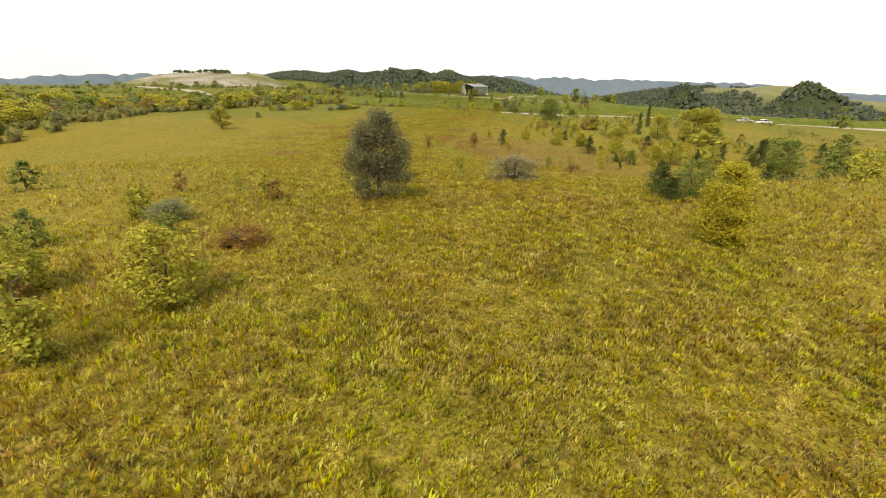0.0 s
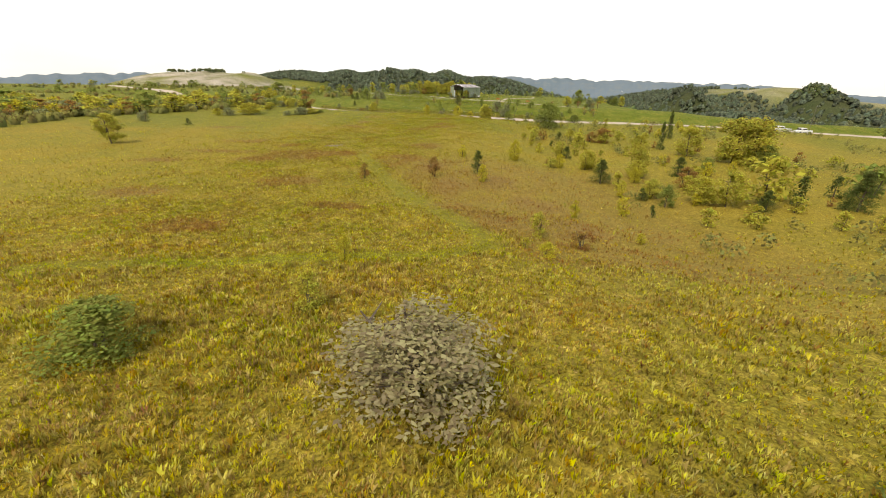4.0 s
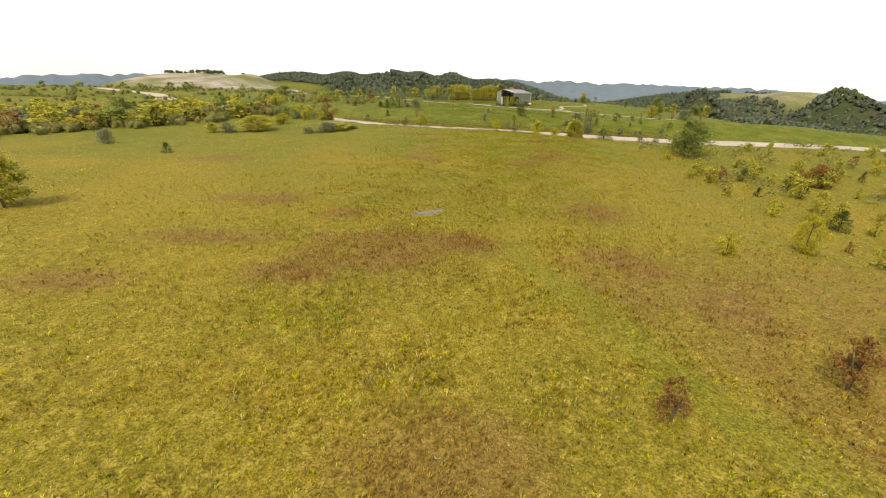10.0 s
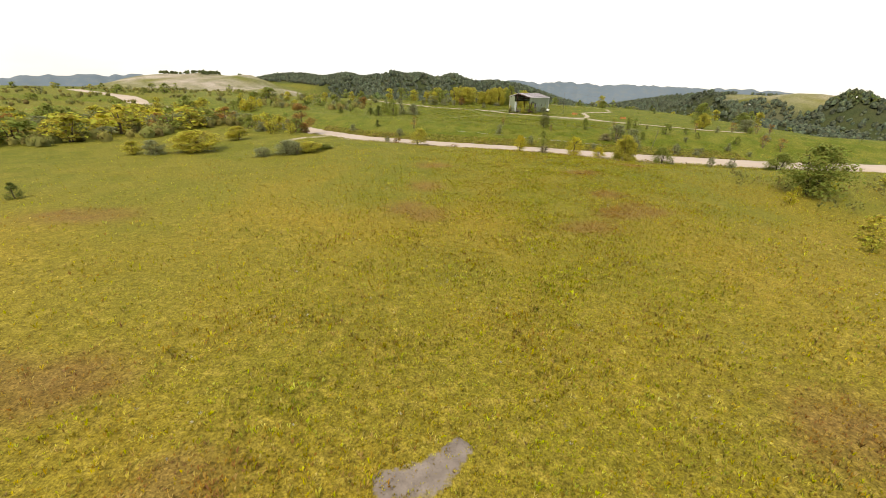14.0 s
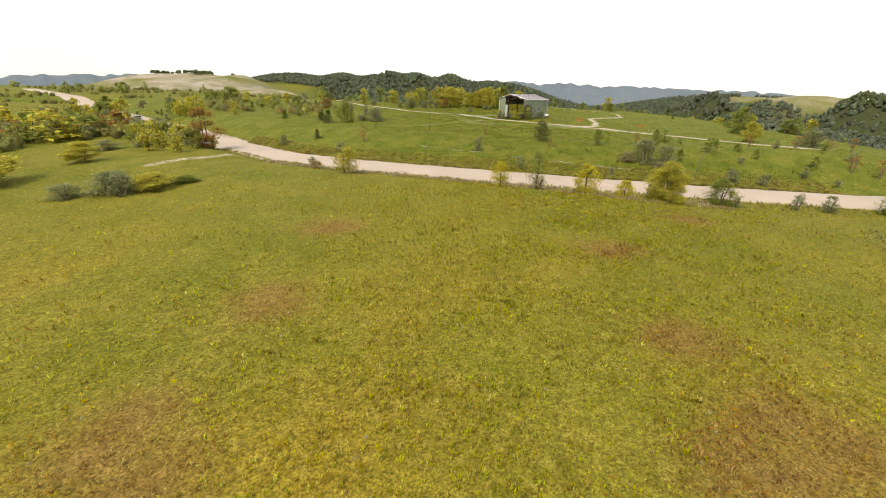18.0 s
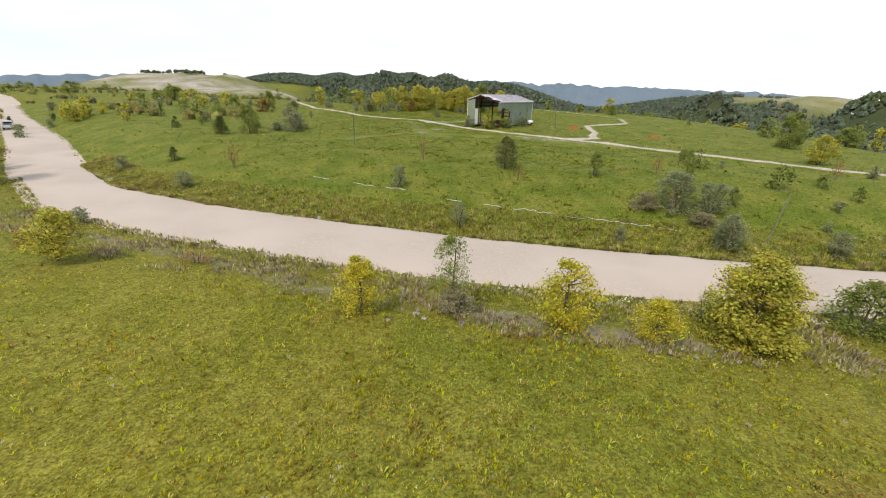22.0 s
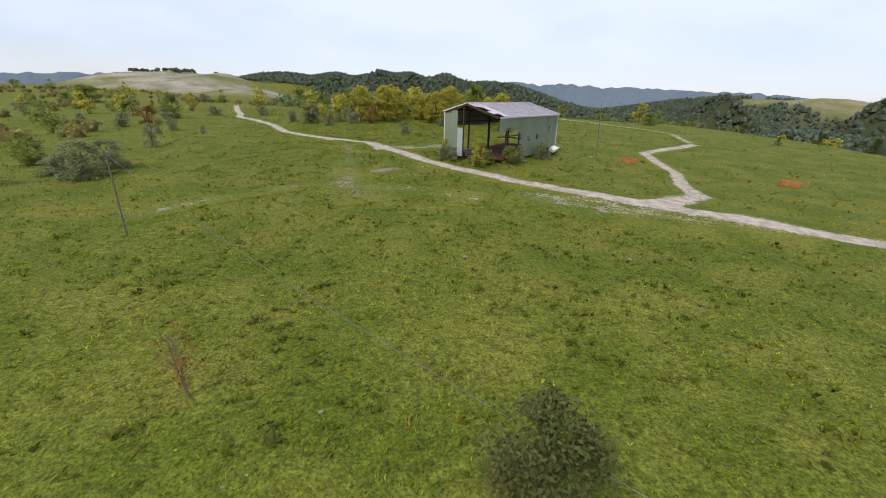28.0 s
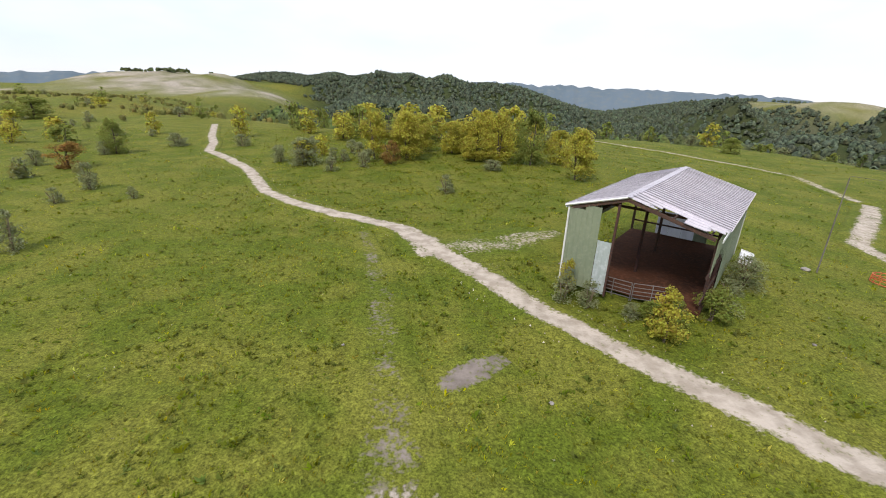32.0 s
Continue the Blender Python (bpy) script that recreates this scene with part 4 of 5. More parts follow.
def grove(seed, n, x0, x1, y0, y1, kinds, tall, gap=2.0, keep=lambda x, y: True, slim=0.9, far=True):
    """Loose growth over a stretch of land."""
    g = random.Random(seed)
    at = []
    for _ in range(n * 12):
        if len(at) >= n:
            break
        x, y = g.uniform(x0, x1), g.uniform(y0, y1)
        if keep(x, y) and all((x - a) ** 2 + (y - b) ** 2 > gap * gap for a, b in at):
            at.append((x, y))
            k = g.choice(kinds)
            t = g.uniform(*tall) * {"olive": 0.6, "rust": 0.75, "cedar": 0.7, "yellow": 0.8}.get(k, 1.0)
            plant(k, x, y, t, t * g.uniform(slim * 0.8, slim * 1.25) * (1.35 if k == "olive" else 1.0), g.uniform(0, 6.28), far)


off_road = lambda x, y: abs(y - float(road_line(x))) > 9 and not (abs(x + 45) < 12 and abs(y - 190) < 10)
west_edge = lambda x, y: off_road(x, y) and x < np.interp(y, (70, 92, 110, 146, 165, 185, 205, 230), (-105, -98, -98, -108, -104, -80, -68, -60))
grove(101, 180, -165, -62, 84, 222, ("golden", "yellow", "green", "olive", "golden", "rust", "olive"), (3.6, 6.5), 2.6, west_edge, 1.45)
grove(115, 34, -78, -38, 168, 206, ("golden", "olive", "green", "olive", "golden"), (2.4, 4.6), 2.6, lambda x, y: 7 < float(road_line(x)) - y < 22 and not (-46 < x < -33 and y > 172))
grove(102, 12, -110, -84, 244, 268, ("golden", "yellow", "green"), (4, 7), 3.0, off_road)
grove(103, 60, -125, -40, 226, 335, ("olive", "olive", "green", "cedar", "golden", "olive"), (2.5, 5), 4.0, lambda x, y: off_road(x, y) and x < -40 - 0.15 * (y - 226) or x < -78)
grove(104, 16, -9, 14, 283, 298, ("golden", "golden", "green", "golden", "yellow"), (4.5, 7.5), 2.2, far=False)
grove(105, 45, -40, 26, 298, 345, ("golden", "green", "golden", "olive", "green"), (4, 7.5), 3.0)
grove(106, 8, -24, -8, 278, 290, ("olive", "olive", "golden"), (3, 4.5), 2.6)
grove(107, 110, 22, 78, 66, 152, ("golden", "golden", "yellow", "golden", "rust", "cedar", "golden", "yellow"), (1.2, 3.0), 2.2, lambda x, y: x > 22 + 0.12 * abs(y - 100))
grove(108, 26, 44, 90, 52, 82, ("green", "green", "golden", "cedar"), (3.5, 6.0), 3.0)
grove(109, 40, 62, 150, 226, 345, ("green", "olive", "green", "golden", "cedar"), (2.5, 5.0), 4.0, lambda x, y: x > 66 + 0.25 * max(0, 270 - y))
grove(110, 40, 130, 290, 60, 330, ("green", "golden", "olive", "green"), (4.0, 8.0), 5.0, off_road)
grove(111, 56, 20, 130, 318, 372, ("green", "golden", "green", "olive"), (3.5, 6.5), 4.0, lambda x, y: y > 335 - 0.2 * x + (18 if x < 60 else 0))
grove(112, 80, -420, -45, 335, 760, ("green", "olive", "green", "golden", "olive"), (2.0, 7.0), 4.0, lambda x, y: off_road(x, y) and float(spread(x, y, 77, 45)) > 0.56, 1.3)
grove(113, 26, -30, -3, 1, 30, ("golden", "golden", "rust", "green"), (1.2, 2.4), 1.6, lambda x, y: x < -9 - 0.3 * y * 0.2)
grove(114, 20, 24, 66, 176, 204, ("olive", "olive", "dry", "green"), (1.6, 3.0), 3.0, lambda x, y: y - float(road_line(x)) > 6 and x > 34)


# ---- grass and weeds ----
def tufts(name, g, x, y, tall, wide, blades, material, label, lean=0.5, lift=0.0, category="grass", broad=0.24):
    """Tufts of slender bent blades, each fanning from its own root."""
    n = len(x)
    z = lie(x, y)
    a = g.uniform(0, 6.283, (n, blades))
    hgt = tall[:, None] * g.uniform(0.6, 1.15, (n, blades))
    out = wide[:, None] * g.uniform(0.25, 1.0, (n, blades))
    root = np.stack([x, y, z + lift], -1)
    tip = root[:, None] + np.stack([np.cos(a) * out, np.sin(a) * out, hgt], -1)
    side = np.stack([-np.sin(a), np.cos(a), 0 * a], -1) * (wide[:, None] * broad)[..., None]
    mid = root[:, None] * lean + tip * (1 - lean) + side + np.stack([0 * a, 0 * a, 0.12 * hgt], -1)
    v = np.concatenate([root[:, None], np.stack([tip, mid], 2).reshape(n, 2 * blades, 3)], 1).reshape(-1, 3)
    i = (np.arange(n) * (2 * blades + 1))[:, None]
    k = np.arange(blades) * 2
    f = np.stack([np.repeat(i, blades, 1), i + 1 + k, i + 2 + k], -1).reshape(-1, 3)
    return tagged(new(name, raw_mesh(name, v, f, material)), label, category, kind="stuff")


def strewn(g, n, x0, x1, y0, y1):
    return g.uniform(x0, x1, n), g.uniform(y0, y1, n)


g = np.random.default_rng(5)
lane_x = lambda y: np.interp(y, (0, 20, 40, 62, 86, 110, 140, 175, 200, 230), (0, 6, 2, -10, -13, -9, 1, 10, 8, 2))
for reach, n, tall, wide, blades in ((15, 340000, 0.15, 0.085, 4), (50, 64000, 0.19, 0.14, 4)):
    y = np.where(g.uniform(0, 1, n) < 0.35, g.uniform(-2, 66, n), g.uniform(-2, 177, n))
    x = lane_x(y) + g.normal(size=n) * reach * 0.75
    ok = np.abs(y - road_line(x)) > 5.2 + g.uniform(-0.5, 0.4, n)
    x, y = x[ok], y[ok]
    m = len(x)
    r = rust_at(x, y) + 0.14 * g.uniform(-1, 1, m)
    lush = lush_at(x, y) + ease(0.5, 0.75, spread(x, y, 12, 7.0)) * 0.6 + 0.45 * ease(45, 75, y)
    lot = g.uniform(0, 1, m)
    mown = off_line(x, y, MOWN) < 0.95
    rusty = ((r + 0.2 * g.uniform(-1, 1, m) > 0.36) | (lot < 0.03)) & ~mown
    green = ~rusty & ~mown & (lot < 0.12 + 0.55 * lush)
    drab = ~rusty & ~green & ~mown & (spread(x, y, 14, 2.0) + 0.8 * (g.uniform(0, 1, m) - 0.5) > np.interp(y, (60, 110), (0.62, 0.52)))
    gold = ~rusty & ~green & ~mown & ~drab
    size = (0.55 + 0.9 * spread(x, y, 13, 5.0)) * g.uniform(0.6, 1.3, m) * np.interp(y, (0, 60, 177), (1.25, 1.0, 0.75)) * (0.45 + 1.15 * spread(x, y, 23, 0.5)) * np.where(mown, 0.5, 1.0)
    size = np.minimum(size, 1.7)
    for pick, name, material, label in ((gold, "weeds", M_WEED, "tall golden autumn meadow weeds"), (drab, "weeds", M_DULLWEED, "dull olive-brown meadow weeds"), (green, "grass", M_GREENWEED, "green meadow grass and herbs"), (rusty, "brown_weeds", M_RUSTWEED, "reddish brown withered weeds in patches"), (mown, "grass", M_GREENWEED, "strip of fresh green mown grass")):
        tufts(name, g, x[pick], y[pick], tall * size[pick], wide * (0.6 + 0.6 * size[pick]), blades, material, label, 0.42, broad=0.3)
# pasture north of the road
for reach, n, tall, wide in ((20, 105000, 0.095, 0.085), (60, 32000, 0.12, 0.17)):
    y = g.uniform(180, 320, n)
    x = lane_x(y) + g.normal(size=n) * reach * 0.8
    ok = (y - road_line(x)) > 5.0
    ok &= np.maximum(bareness(x, y, WORN), bareness(x, y, SOIL)) < g.uniform(0.35, 0.8, n)
    cu, cv = math.cos(radians(-40)), math.sin(radians(-40))
    bu, bv = (x - 9.39) * cu + (y - 242.0) * cv, -(x - 9.39) * cv + (y - 242.0) * cu
    ok &= ~((bu > 0) & (bu < 7.4) & (bv > 0) & (bv < 13.4))
    x, y = x[ok], y[ok]
    m = len(x)
    size = (0.4 + 1.1 * spread(x, y, 16, 2.2)) * (0.5 + 1.0 * spread(x, y, 24, 0.55)) * g.uniform(0.6, 1.3, m)
    bank = ease(13, 6, y - road_line(x))
    size = np.minimum(size * (1 + 1.2 * bank), 2.0)
    dull = g.uniform(0, 1, m) < 0.12 + 0.5 * bank + 0.35 * ease(0.5, 0.8, spread(x, y, 17, 9.0))
    shade = ~dull & (spread(x, y * 1.8, 18, 1.0) + 0.12 * g.uniform(-1, 1, m) > 0.62)
    tufts("grass", g, x[shade], y[shade], tall * 1.3 * size[shade], wide * (1.1 + 0.8 * size[shade]), 4, M_SHADE, "darker rank clumps of pasture grass", broad=0.4)
    dull, keep = dull & ~shade, ~shade & ~dull
    tufts("grass", g, x[keep], y[keep], tall * size[keep], wide * (0.6 + 0.6 * size[keep]), 3, M_PASTURE, "short green pasture grass")
    tufts("grass", g, x[dull], y[dull], tall * 1.1 * size[dull], wide * (0.6 + 0.6 * size[dull]), 3, M_GREENWEED, "coarser olive grass among the pasture")
# rank weeds on both banks of the road
for side, lo, hi, n in ((1, 4.6, 10.5, 27000), (-1, 4.9, 8.0, 4200)):
    x = g.uniform(-45, 50, n)
    u = g.uniform(0, 1, n)
    y = road_line(x) + side * (lo - 0.55 - 0.6 * ease(0, 30, x) + (hi - lo) * u ** 1.2)
    m = len(x)
    size = (0.5 + 0.9 * spread(x, y, 19, 1.6)) * g.uniform(0.6, 1.3, m) * (1.1 - 0.5 * u)
    tufts("bank_weeds", g, x, y, 0.3 * size, 0.14 * size + 0.04, 5, M_BANK, "rank olive and brown weeds on the road bank")
x = g.uniform(-32, 26, 7000)
y = road_line(x) - 5.0 - 6.0 * g.uniform(0, 1, 7000) ** 1.1
ok = spread(x, y, 93, 2.6) + 0.3 * g.uniform(-1, 1, 7000) > 0.52
x, y = x[ok], y[ok]
size = g.uniform(0.5, 1.3, len(x))
tufts("dry_grass", g, x, y, 0.36 * size, 0.15 * size + 0.04, 5, M_DRYGRASS, "pale brownish dry grass on the road bank")
# flowers
def blooms(name, n, x0, x1, y0, y1, seed, size, material, label, tall, cut, rule=None):
    q = np.random.default_rng(seed)
    x, y = strewn(q, n, x0, x1, y0, y1)
    ok = (spread(x, y, seed, 3.0) > cut) & (np.abs(y - road_line(x)) > 6)
    if rule is not None:
        ok &= rule(x, y)
    x, y = x[ok], y[ok]
    m = len(x)
    tufts(name, q, x, y, np.full(m, size), q.uniform(0.6, 1.3, m) * size, 6, material, label, 0.35, tall, "flowers")


blooms("goldenrod", 9000, -40, 40, 2, 60, 61, 0.12, M_FLOWER, "yellow goldenrod heads above the weeds", 0.45, 0.66)
blooms("goldenrod", 9000, -35, 25, 60, 165, 62, 0.12, M_FLOWER, "yellow goldenrod heads above the weeds", 0.34, 0.6)
blooms("goldenrod", 9000, 84, 112, 84, 102, 63, 0.3, M_FLOWER, "wide yellow goldenrod stand down the slope", 0.6, 0.2, lambda x, y: np.abs(y - 94 + 0.3 * (x - 97)) < 2.5)
blooms("goldenrod", 420, 3, 10, 26, 33, 64, 0.12, M_FLOWER, "yellow goldenrod heads above the weeds", 0.5, 0.4)
q = np.random.default_rng(67)
y = q.uniform(0, 172, 26000)
x = lane_x(y) + q.normal(size=26000) * 11
ok = (np.abs(y - road_line(x)) > 6) & (spread(x, y, 68, 6.0) + 0.3 * q.uniform(-1, 1, 26000) > 0.5)
tufts("seed_heads", q, x[ok], y[ok], np.full(ok.sum(), 0.07), q.uniform(0.03, 0.07, ok.sum()), 4, M_SEED, "pale dry seed heads above the meadow", 0.35, 0.2, "grass")
blooms("white_flowers", 2600, -25, 25, 62, 165, 65, 0.11, M_WHITEFL, "scattered white seed heads in the meadow", 0.32, 0.62)
blooms("white_flowers", 900, -25, 35, 190, 250, 66, 0.07, M_WHITEFL, "scattered white clover heads in the pasture", 0.1, 0.6)


# ---- woods on the hills ----
def far_woods(name, seed, n, x0, x1, y0, y1, size, boughs, label, rule, material=None, leaf=1.0, category="forest", dome=True):
    """Far trees: each an uneven rounded crown with boughs that break its outline."""
    q = np.random.default_rng(seed)
    x, y = strewn(q, n, x0, x1, y0, y1)
    ok = rule(x, y) & (np.abs(x) < 260 + 1.15 * y)
    x, y = x[ok], y[ok]
    m = len(x)
    s = q.uniform(0.6, 1.4, (m, 1, 1)) * size
    foot = np.stack([x, y, ground(x, y) + size * 0.55], -1)[:, None]
    verts, tris, count = [], [], 0
    if dome:
        k = 6
        a = np.arange(k) * (6.2832 / k) + q.uniform(0, 6.283, (m, 1))
        rings = []
        for lift, r in ((-0.5, 0.85), (0.35, 0.88)):
            w = q.uniform(0.55, 1.15, (m, k))
            rings.append(np.stack([r * w * np.cos(a), r * w * np.sin(a), lift + q.uniform(-0.22, 0.22, (m, k))], -1))
        rings.append(np.stack([q.uniform(-0.2, 0.2, (m, 1)), q.uniform(-0.2, 0.2, (m, 1)), q.uniform(0.85, 1.15, (m, 1))], -1))
        v = foot + np.concatenate(rings, 1) * s * np.array([0.95, 0.95, 0.9])
        u, w = np.arange(k), (np.arange(k) + 1) % k
        f = [np.stack(t, -1) for t in ((u, w, w + k), (u, w + k, u + k))] + [np.stack([u + k, w + k, 0 * u + 2 * k], -1)]
        verts.append(v.reshape(-1, 3))
        tris.append((np.arange(m)[:, None, None] * (2 * k + 1) + np.concatenate(f)[None]).reshape(-1, 3))
        count = m * (2 * k + 1)
    if boughs:
        d = q.normal(size=(m, boughs, 3))
        d[..., 2] = np.abs(d[..., 2]) * 0.9 + 0.05
        d /= np.linalg.norm(d, axis=2)[..., None]
        mid = foot + d * s * np.array([0.88, 0.88, 1.0]) * q.uniform(0.85, 1.12, (m, boughs, 1))
        nrm = d + 0.45 * q.normal(size=d.shape)
        nrm /= np.linalg.norm(nrm, axis=2)[..., None]
        t = np.cross(nrm, q.normal(size=d.shape))
        t /= np.linalg.norm(t, axis=2)[..., None]
        b = np.cross(nrm, t)
        k = s * q.uniform(0.28, 0.55, (m, boughs, 1)) * leaf
        v = np.stack([mid - t * k - nrm * k * 0.25, mid + b * k * 0.8, mid + t * k - nrm * k * 0.25, mid - b * k * 0.8], 2).reshape(-1, 3)
        i = np.arange(m * boughs)[:, None] * 4 + count
        verts.append(v)
        tris.append(np.concatenate([i + np.array([[0, 1, 2]]), i + np.array([[0, 2, 3]])]))
    tagged(new(name, raw_mesh(name, np.concatenate(verts), np.concatenate(tris), material or M_FOREST)), label, category, kind="stuff")


woody = lambda x, y: wood_at(x, y) + 0.9 * (spread(x, y, 33, 45) - 0.5) > 0.5
far_woods("forest", 85, 5200, -160, 420, 215, 480, 3.6, 14, "mixed green trees along the edge of the pasture", woody, None, 0.36)
far_woods("forest", 81, 4200, -260, 520, 470, 640, 4.2, 5, "dense green forest filling the valley", woody, None, 0.6)
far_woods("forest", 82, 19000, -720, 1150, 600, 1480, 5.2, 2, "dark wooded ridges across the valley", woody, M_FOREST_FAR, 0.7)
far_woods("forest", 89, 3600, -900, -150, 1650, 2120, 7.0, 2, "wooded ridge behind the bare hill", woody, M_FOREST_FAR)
far_woods("forest", 83, 420, -980, -620, 1330, 1480, 4.5, 8, "thin line of trees on the bare hilltop", lambda x, y: (ground(x, y) > 35) & (spread(x, y, 9, 60) > 0.36))
far_woods("forest", 84, 1500, 600, 770, 750, 950, 3.2, 3, "dark wooded knob", lambda x, y: (ground(x, y) > -2) & (x < 735))
far_woods("scrub", 86, 2600, -360, -42, 245, 640, 1.25, 22, "low grey-green scrub over the western slope", lambda x, y: (spread(x, y, 91, 26) > 0.6) & (np.abs(y - road_line(x)) > 8) & (off_line(x, y, PATH) > 6), M_SCRUB, 0.5, "scrub")
far_woods("scrub", 87, 900, 27, 120, 40, 166, 0.8, 40, "low golden-green scrub down the eastern slope", lambda x, y: spread(x, y, 92, 14) > 0.58, M_SCRUB, 0.4, "scrub", False)
far_woods("scrub", 88, 1500, -190, -62, 60, 225, 1.3, 22, "low golden-green scrub along the western edge", lambda x, y: (x < np.interp(y, (70, 110, 146, 165, 185, 205, 230), (-92, -92, -100, -96, -74, -64, -56))) & (np.abs(y - road_line(x)) > 8), M_SCRUB, 0.5, "scrub")


# ---- the barn ----
def sheet(length, width, ribs=2, rise=0.075, thick=0.012, ragged=0.0, seed=0, bow=0.0):
    """A ribbed metal sheet: width along x, length along y, ribs lengthwise, rib tops up; ragged: how far its far end is torn."""
    q = random.Random(seed)
    pitch = width / ribs
    us, hs = [], []
    for i in range(ribs):
        for f, hh in ((0.0, 0), (0.34, 0), (0.44, 1), (0.56, 1), (0.66, 0)):
            us.append((i + f) * pitch)
            hs.append(hh * rise)
    us.append(width)
    hs.append(0)
    rows = 4
    bm = bmesh.new()
    grid = []
    for lvl in (0, -thick):
        layer = []
        for r in range(rows):
            line = []
            for u, hh in zip(us, hs):
                end = length - (q.uniform(0, ragged) if r == rows - 1 else 0)
                line.append([u, end * r / (rows - 1), hh + lvl + bow * (r / (rows - 1)) ** 2])
            layer.append(line)
        grid.append(layer)
    for r in range(rows):
        for c in range(len(us)):
            grid[1][r][c][1] = grid[0][r][c][1]
    vs = [[[bm.verts.new(p) for p in line] for line in layer] for layer in grid]
    for r in range(rows - 1):
        for c in range(len(us) - 1):
            bm.faces.new((vs[0][r][c], vs[0][r][c + 1], vs[0][r + 1][c + 1], vs[0][r + 1][c]))
            bm.faces.new((vs[1][r][c], vs[1][r + 1][c], vs[1][r + 1][c + 1], vs[1][r][c + 1]))
    for r in (0, rows - 1):
        for c in range(len(us) - 1):
            q4 = (vs[0][r][c], vs[1][r][c], vs[1][r][c + 1], vs[0][r][c + 1])
            bm.faces.new(q4 if r == 0 else q4[::-1])
    for c in (0, len(us) - 1):
        for r in range(rows - 1):
            q4 = (vs[0][r][c], vs[0][r + 1][c], vs[1][r + 1][c], vs[1][r][c])
            bm.faces.new(q4 if c == 0 else q4[::-1])
    me = bpy.data.meshes.new("sheet")
    bm.to_mesh(me)
    bm.free()
    return me


BW, BL, EL, ER, RX, RZ = 7.35, 13.4, 4.8, 4.6, 3.05, 5.75
barn = tagged(new("barn"), "derelict open pole barn with pale green cladding and a metal roof", "barn")
barn.matrix_world = pose(9.39, 242.0, 5.48, 0, 0, -40)


def laid(name, me, material, origin, ax, ay, parent, label=""):
    """A sheet placed by its corner, its width way and its length way."""
    ax, ay = Vector(ax).normalized(), Vector(ay).normalized()
    az = ax.cross(ay)
    m = Matrix((ax, ay, az)).transposed().to_4x4()
    m.translation = origin
    if not me.materials:
        me.materials.append(material)
    ob = part(name, me, material, parent, label)
    ob.matrix_basis = m
    return ob


part("floor", (lambda b: (bmesh.ops.subdivide_edges(b, edges=b.edges[:], cuts=5), b)[1])(box((BW - 0.1, BL - 1.1, 0.1), (BW / 2, BL / 2 + 0.5, 0.06), m=Matrix(((1, 0, 0, 0), (0, 1, 0, 0), (0, 0.024, 1, 0), (0, 0, 0, 1))))), M_FLOOR, barn, "dark brown trodden litter floor")
# roof sheets, ribs running down the slopes
slope_r, slope_l = math.hypot(BW - RX + 0.3, RZ - ER + 0.08), math.hypot(RX + 0.3, RZ - EL + 0.1)
wide = 0.9
n_sheets = 15
roof_r, roof_l = sheet(slope_r, wide), sheet(slope_l, wide)
for i in range(n_sheets):
    y0 = -0.1 + i * wide
    torn = i == 0
    laid("roof_sheet", sheet(slope_r * 0.36, wide, ragged=0.9, seed=4) if torn else roof_r if i != 1 else sheet(slope_r, wide, ragged=0.35, seed=8), M_ROOF, (RX, y0 + wide, RZ + 0.12), (0, -1, 0),
         (BW - RX + 0.3, 0, -(RZ - ER + 0.08)), barn, "torn roof sheet" if i < 2 else "")
    laid("roof_sheet", roof_l, M_ROOF, (RX, y0, RZ + 0.12), (0, 1, 0), (-(RX + 0.3), 0, -(RZ - EL + 0.1)), barn)
laid("roof_sheet", sheet(1.5, wide, ragged=0.6, seed=12, bow=0.18), M_ROOF, (RX + 2.75, 0.75, RZ - 0.62), (0, -1, 0), (BW - RX - 2.75, 0, -0.46), barn, "loose torn roof sheet")
# thin dark rods added at joints and mid-sheet to draw the rib lines
for k in range(n_sheets * 2 - 1):
    y0 = -0.1 + (k + 1) * wide / 2
    part("batten", rod((RX + (0.2 if k > 2 else 0.1), y0, RZ + 0.17), (BW + 0.28 if k > 2 else RX + 1.5, y0, (ER if k > 2 else RZ - 1.5 * (RZ - ER) / (BW - RX)) + 0.13), 0.03, None, 4), M_ROOF_LINE, barn)
    part("batten", rod((RX - 0.2, y0, RZ + 0.17), (-0.28, y0, EL + 0.12), 0.014, None, 4), M_ROOF_LINE, barn)
part("ridge_cap", box((0.34, BL + 0.3, 0.03), (RX, BL / 2, RZ + 0.14), bevel=0.008), M_ROOF, barn)
part("fascia", (lambda b: (add_box(b, (0.05, BL + 0.2, 0.16), (BW + 0.2, BL / 2, ER - 0.02)), b)[1])(bmesh.new()), M_TRIM, barn, "white eave trim")
part("fascia", (lambda b: (add_box(b, (0.05, BL + 0.2, 0.16), (-0.2, BL / 2, EL - 0.02)), b)[1])(bmesh.new()), M_TRIM, barn, "white eave trim")
for a, b in (((-0.25, -0.12, EL + 0.04), (RX, -0.12, RZ + 0.1)), ((-0.25, BL + 0.12, EL + 0.04), (RX, BL + 0.12, RZ + 0.1)), ((RX, BL + 0.12, RZ + 0.1), (BW + 0.25, BL + 0.12, ER + 0.02))):
    part("gable_trim", rod(a, b, 0.06, None, 4), M_TRIM, barn, "white gable trim")
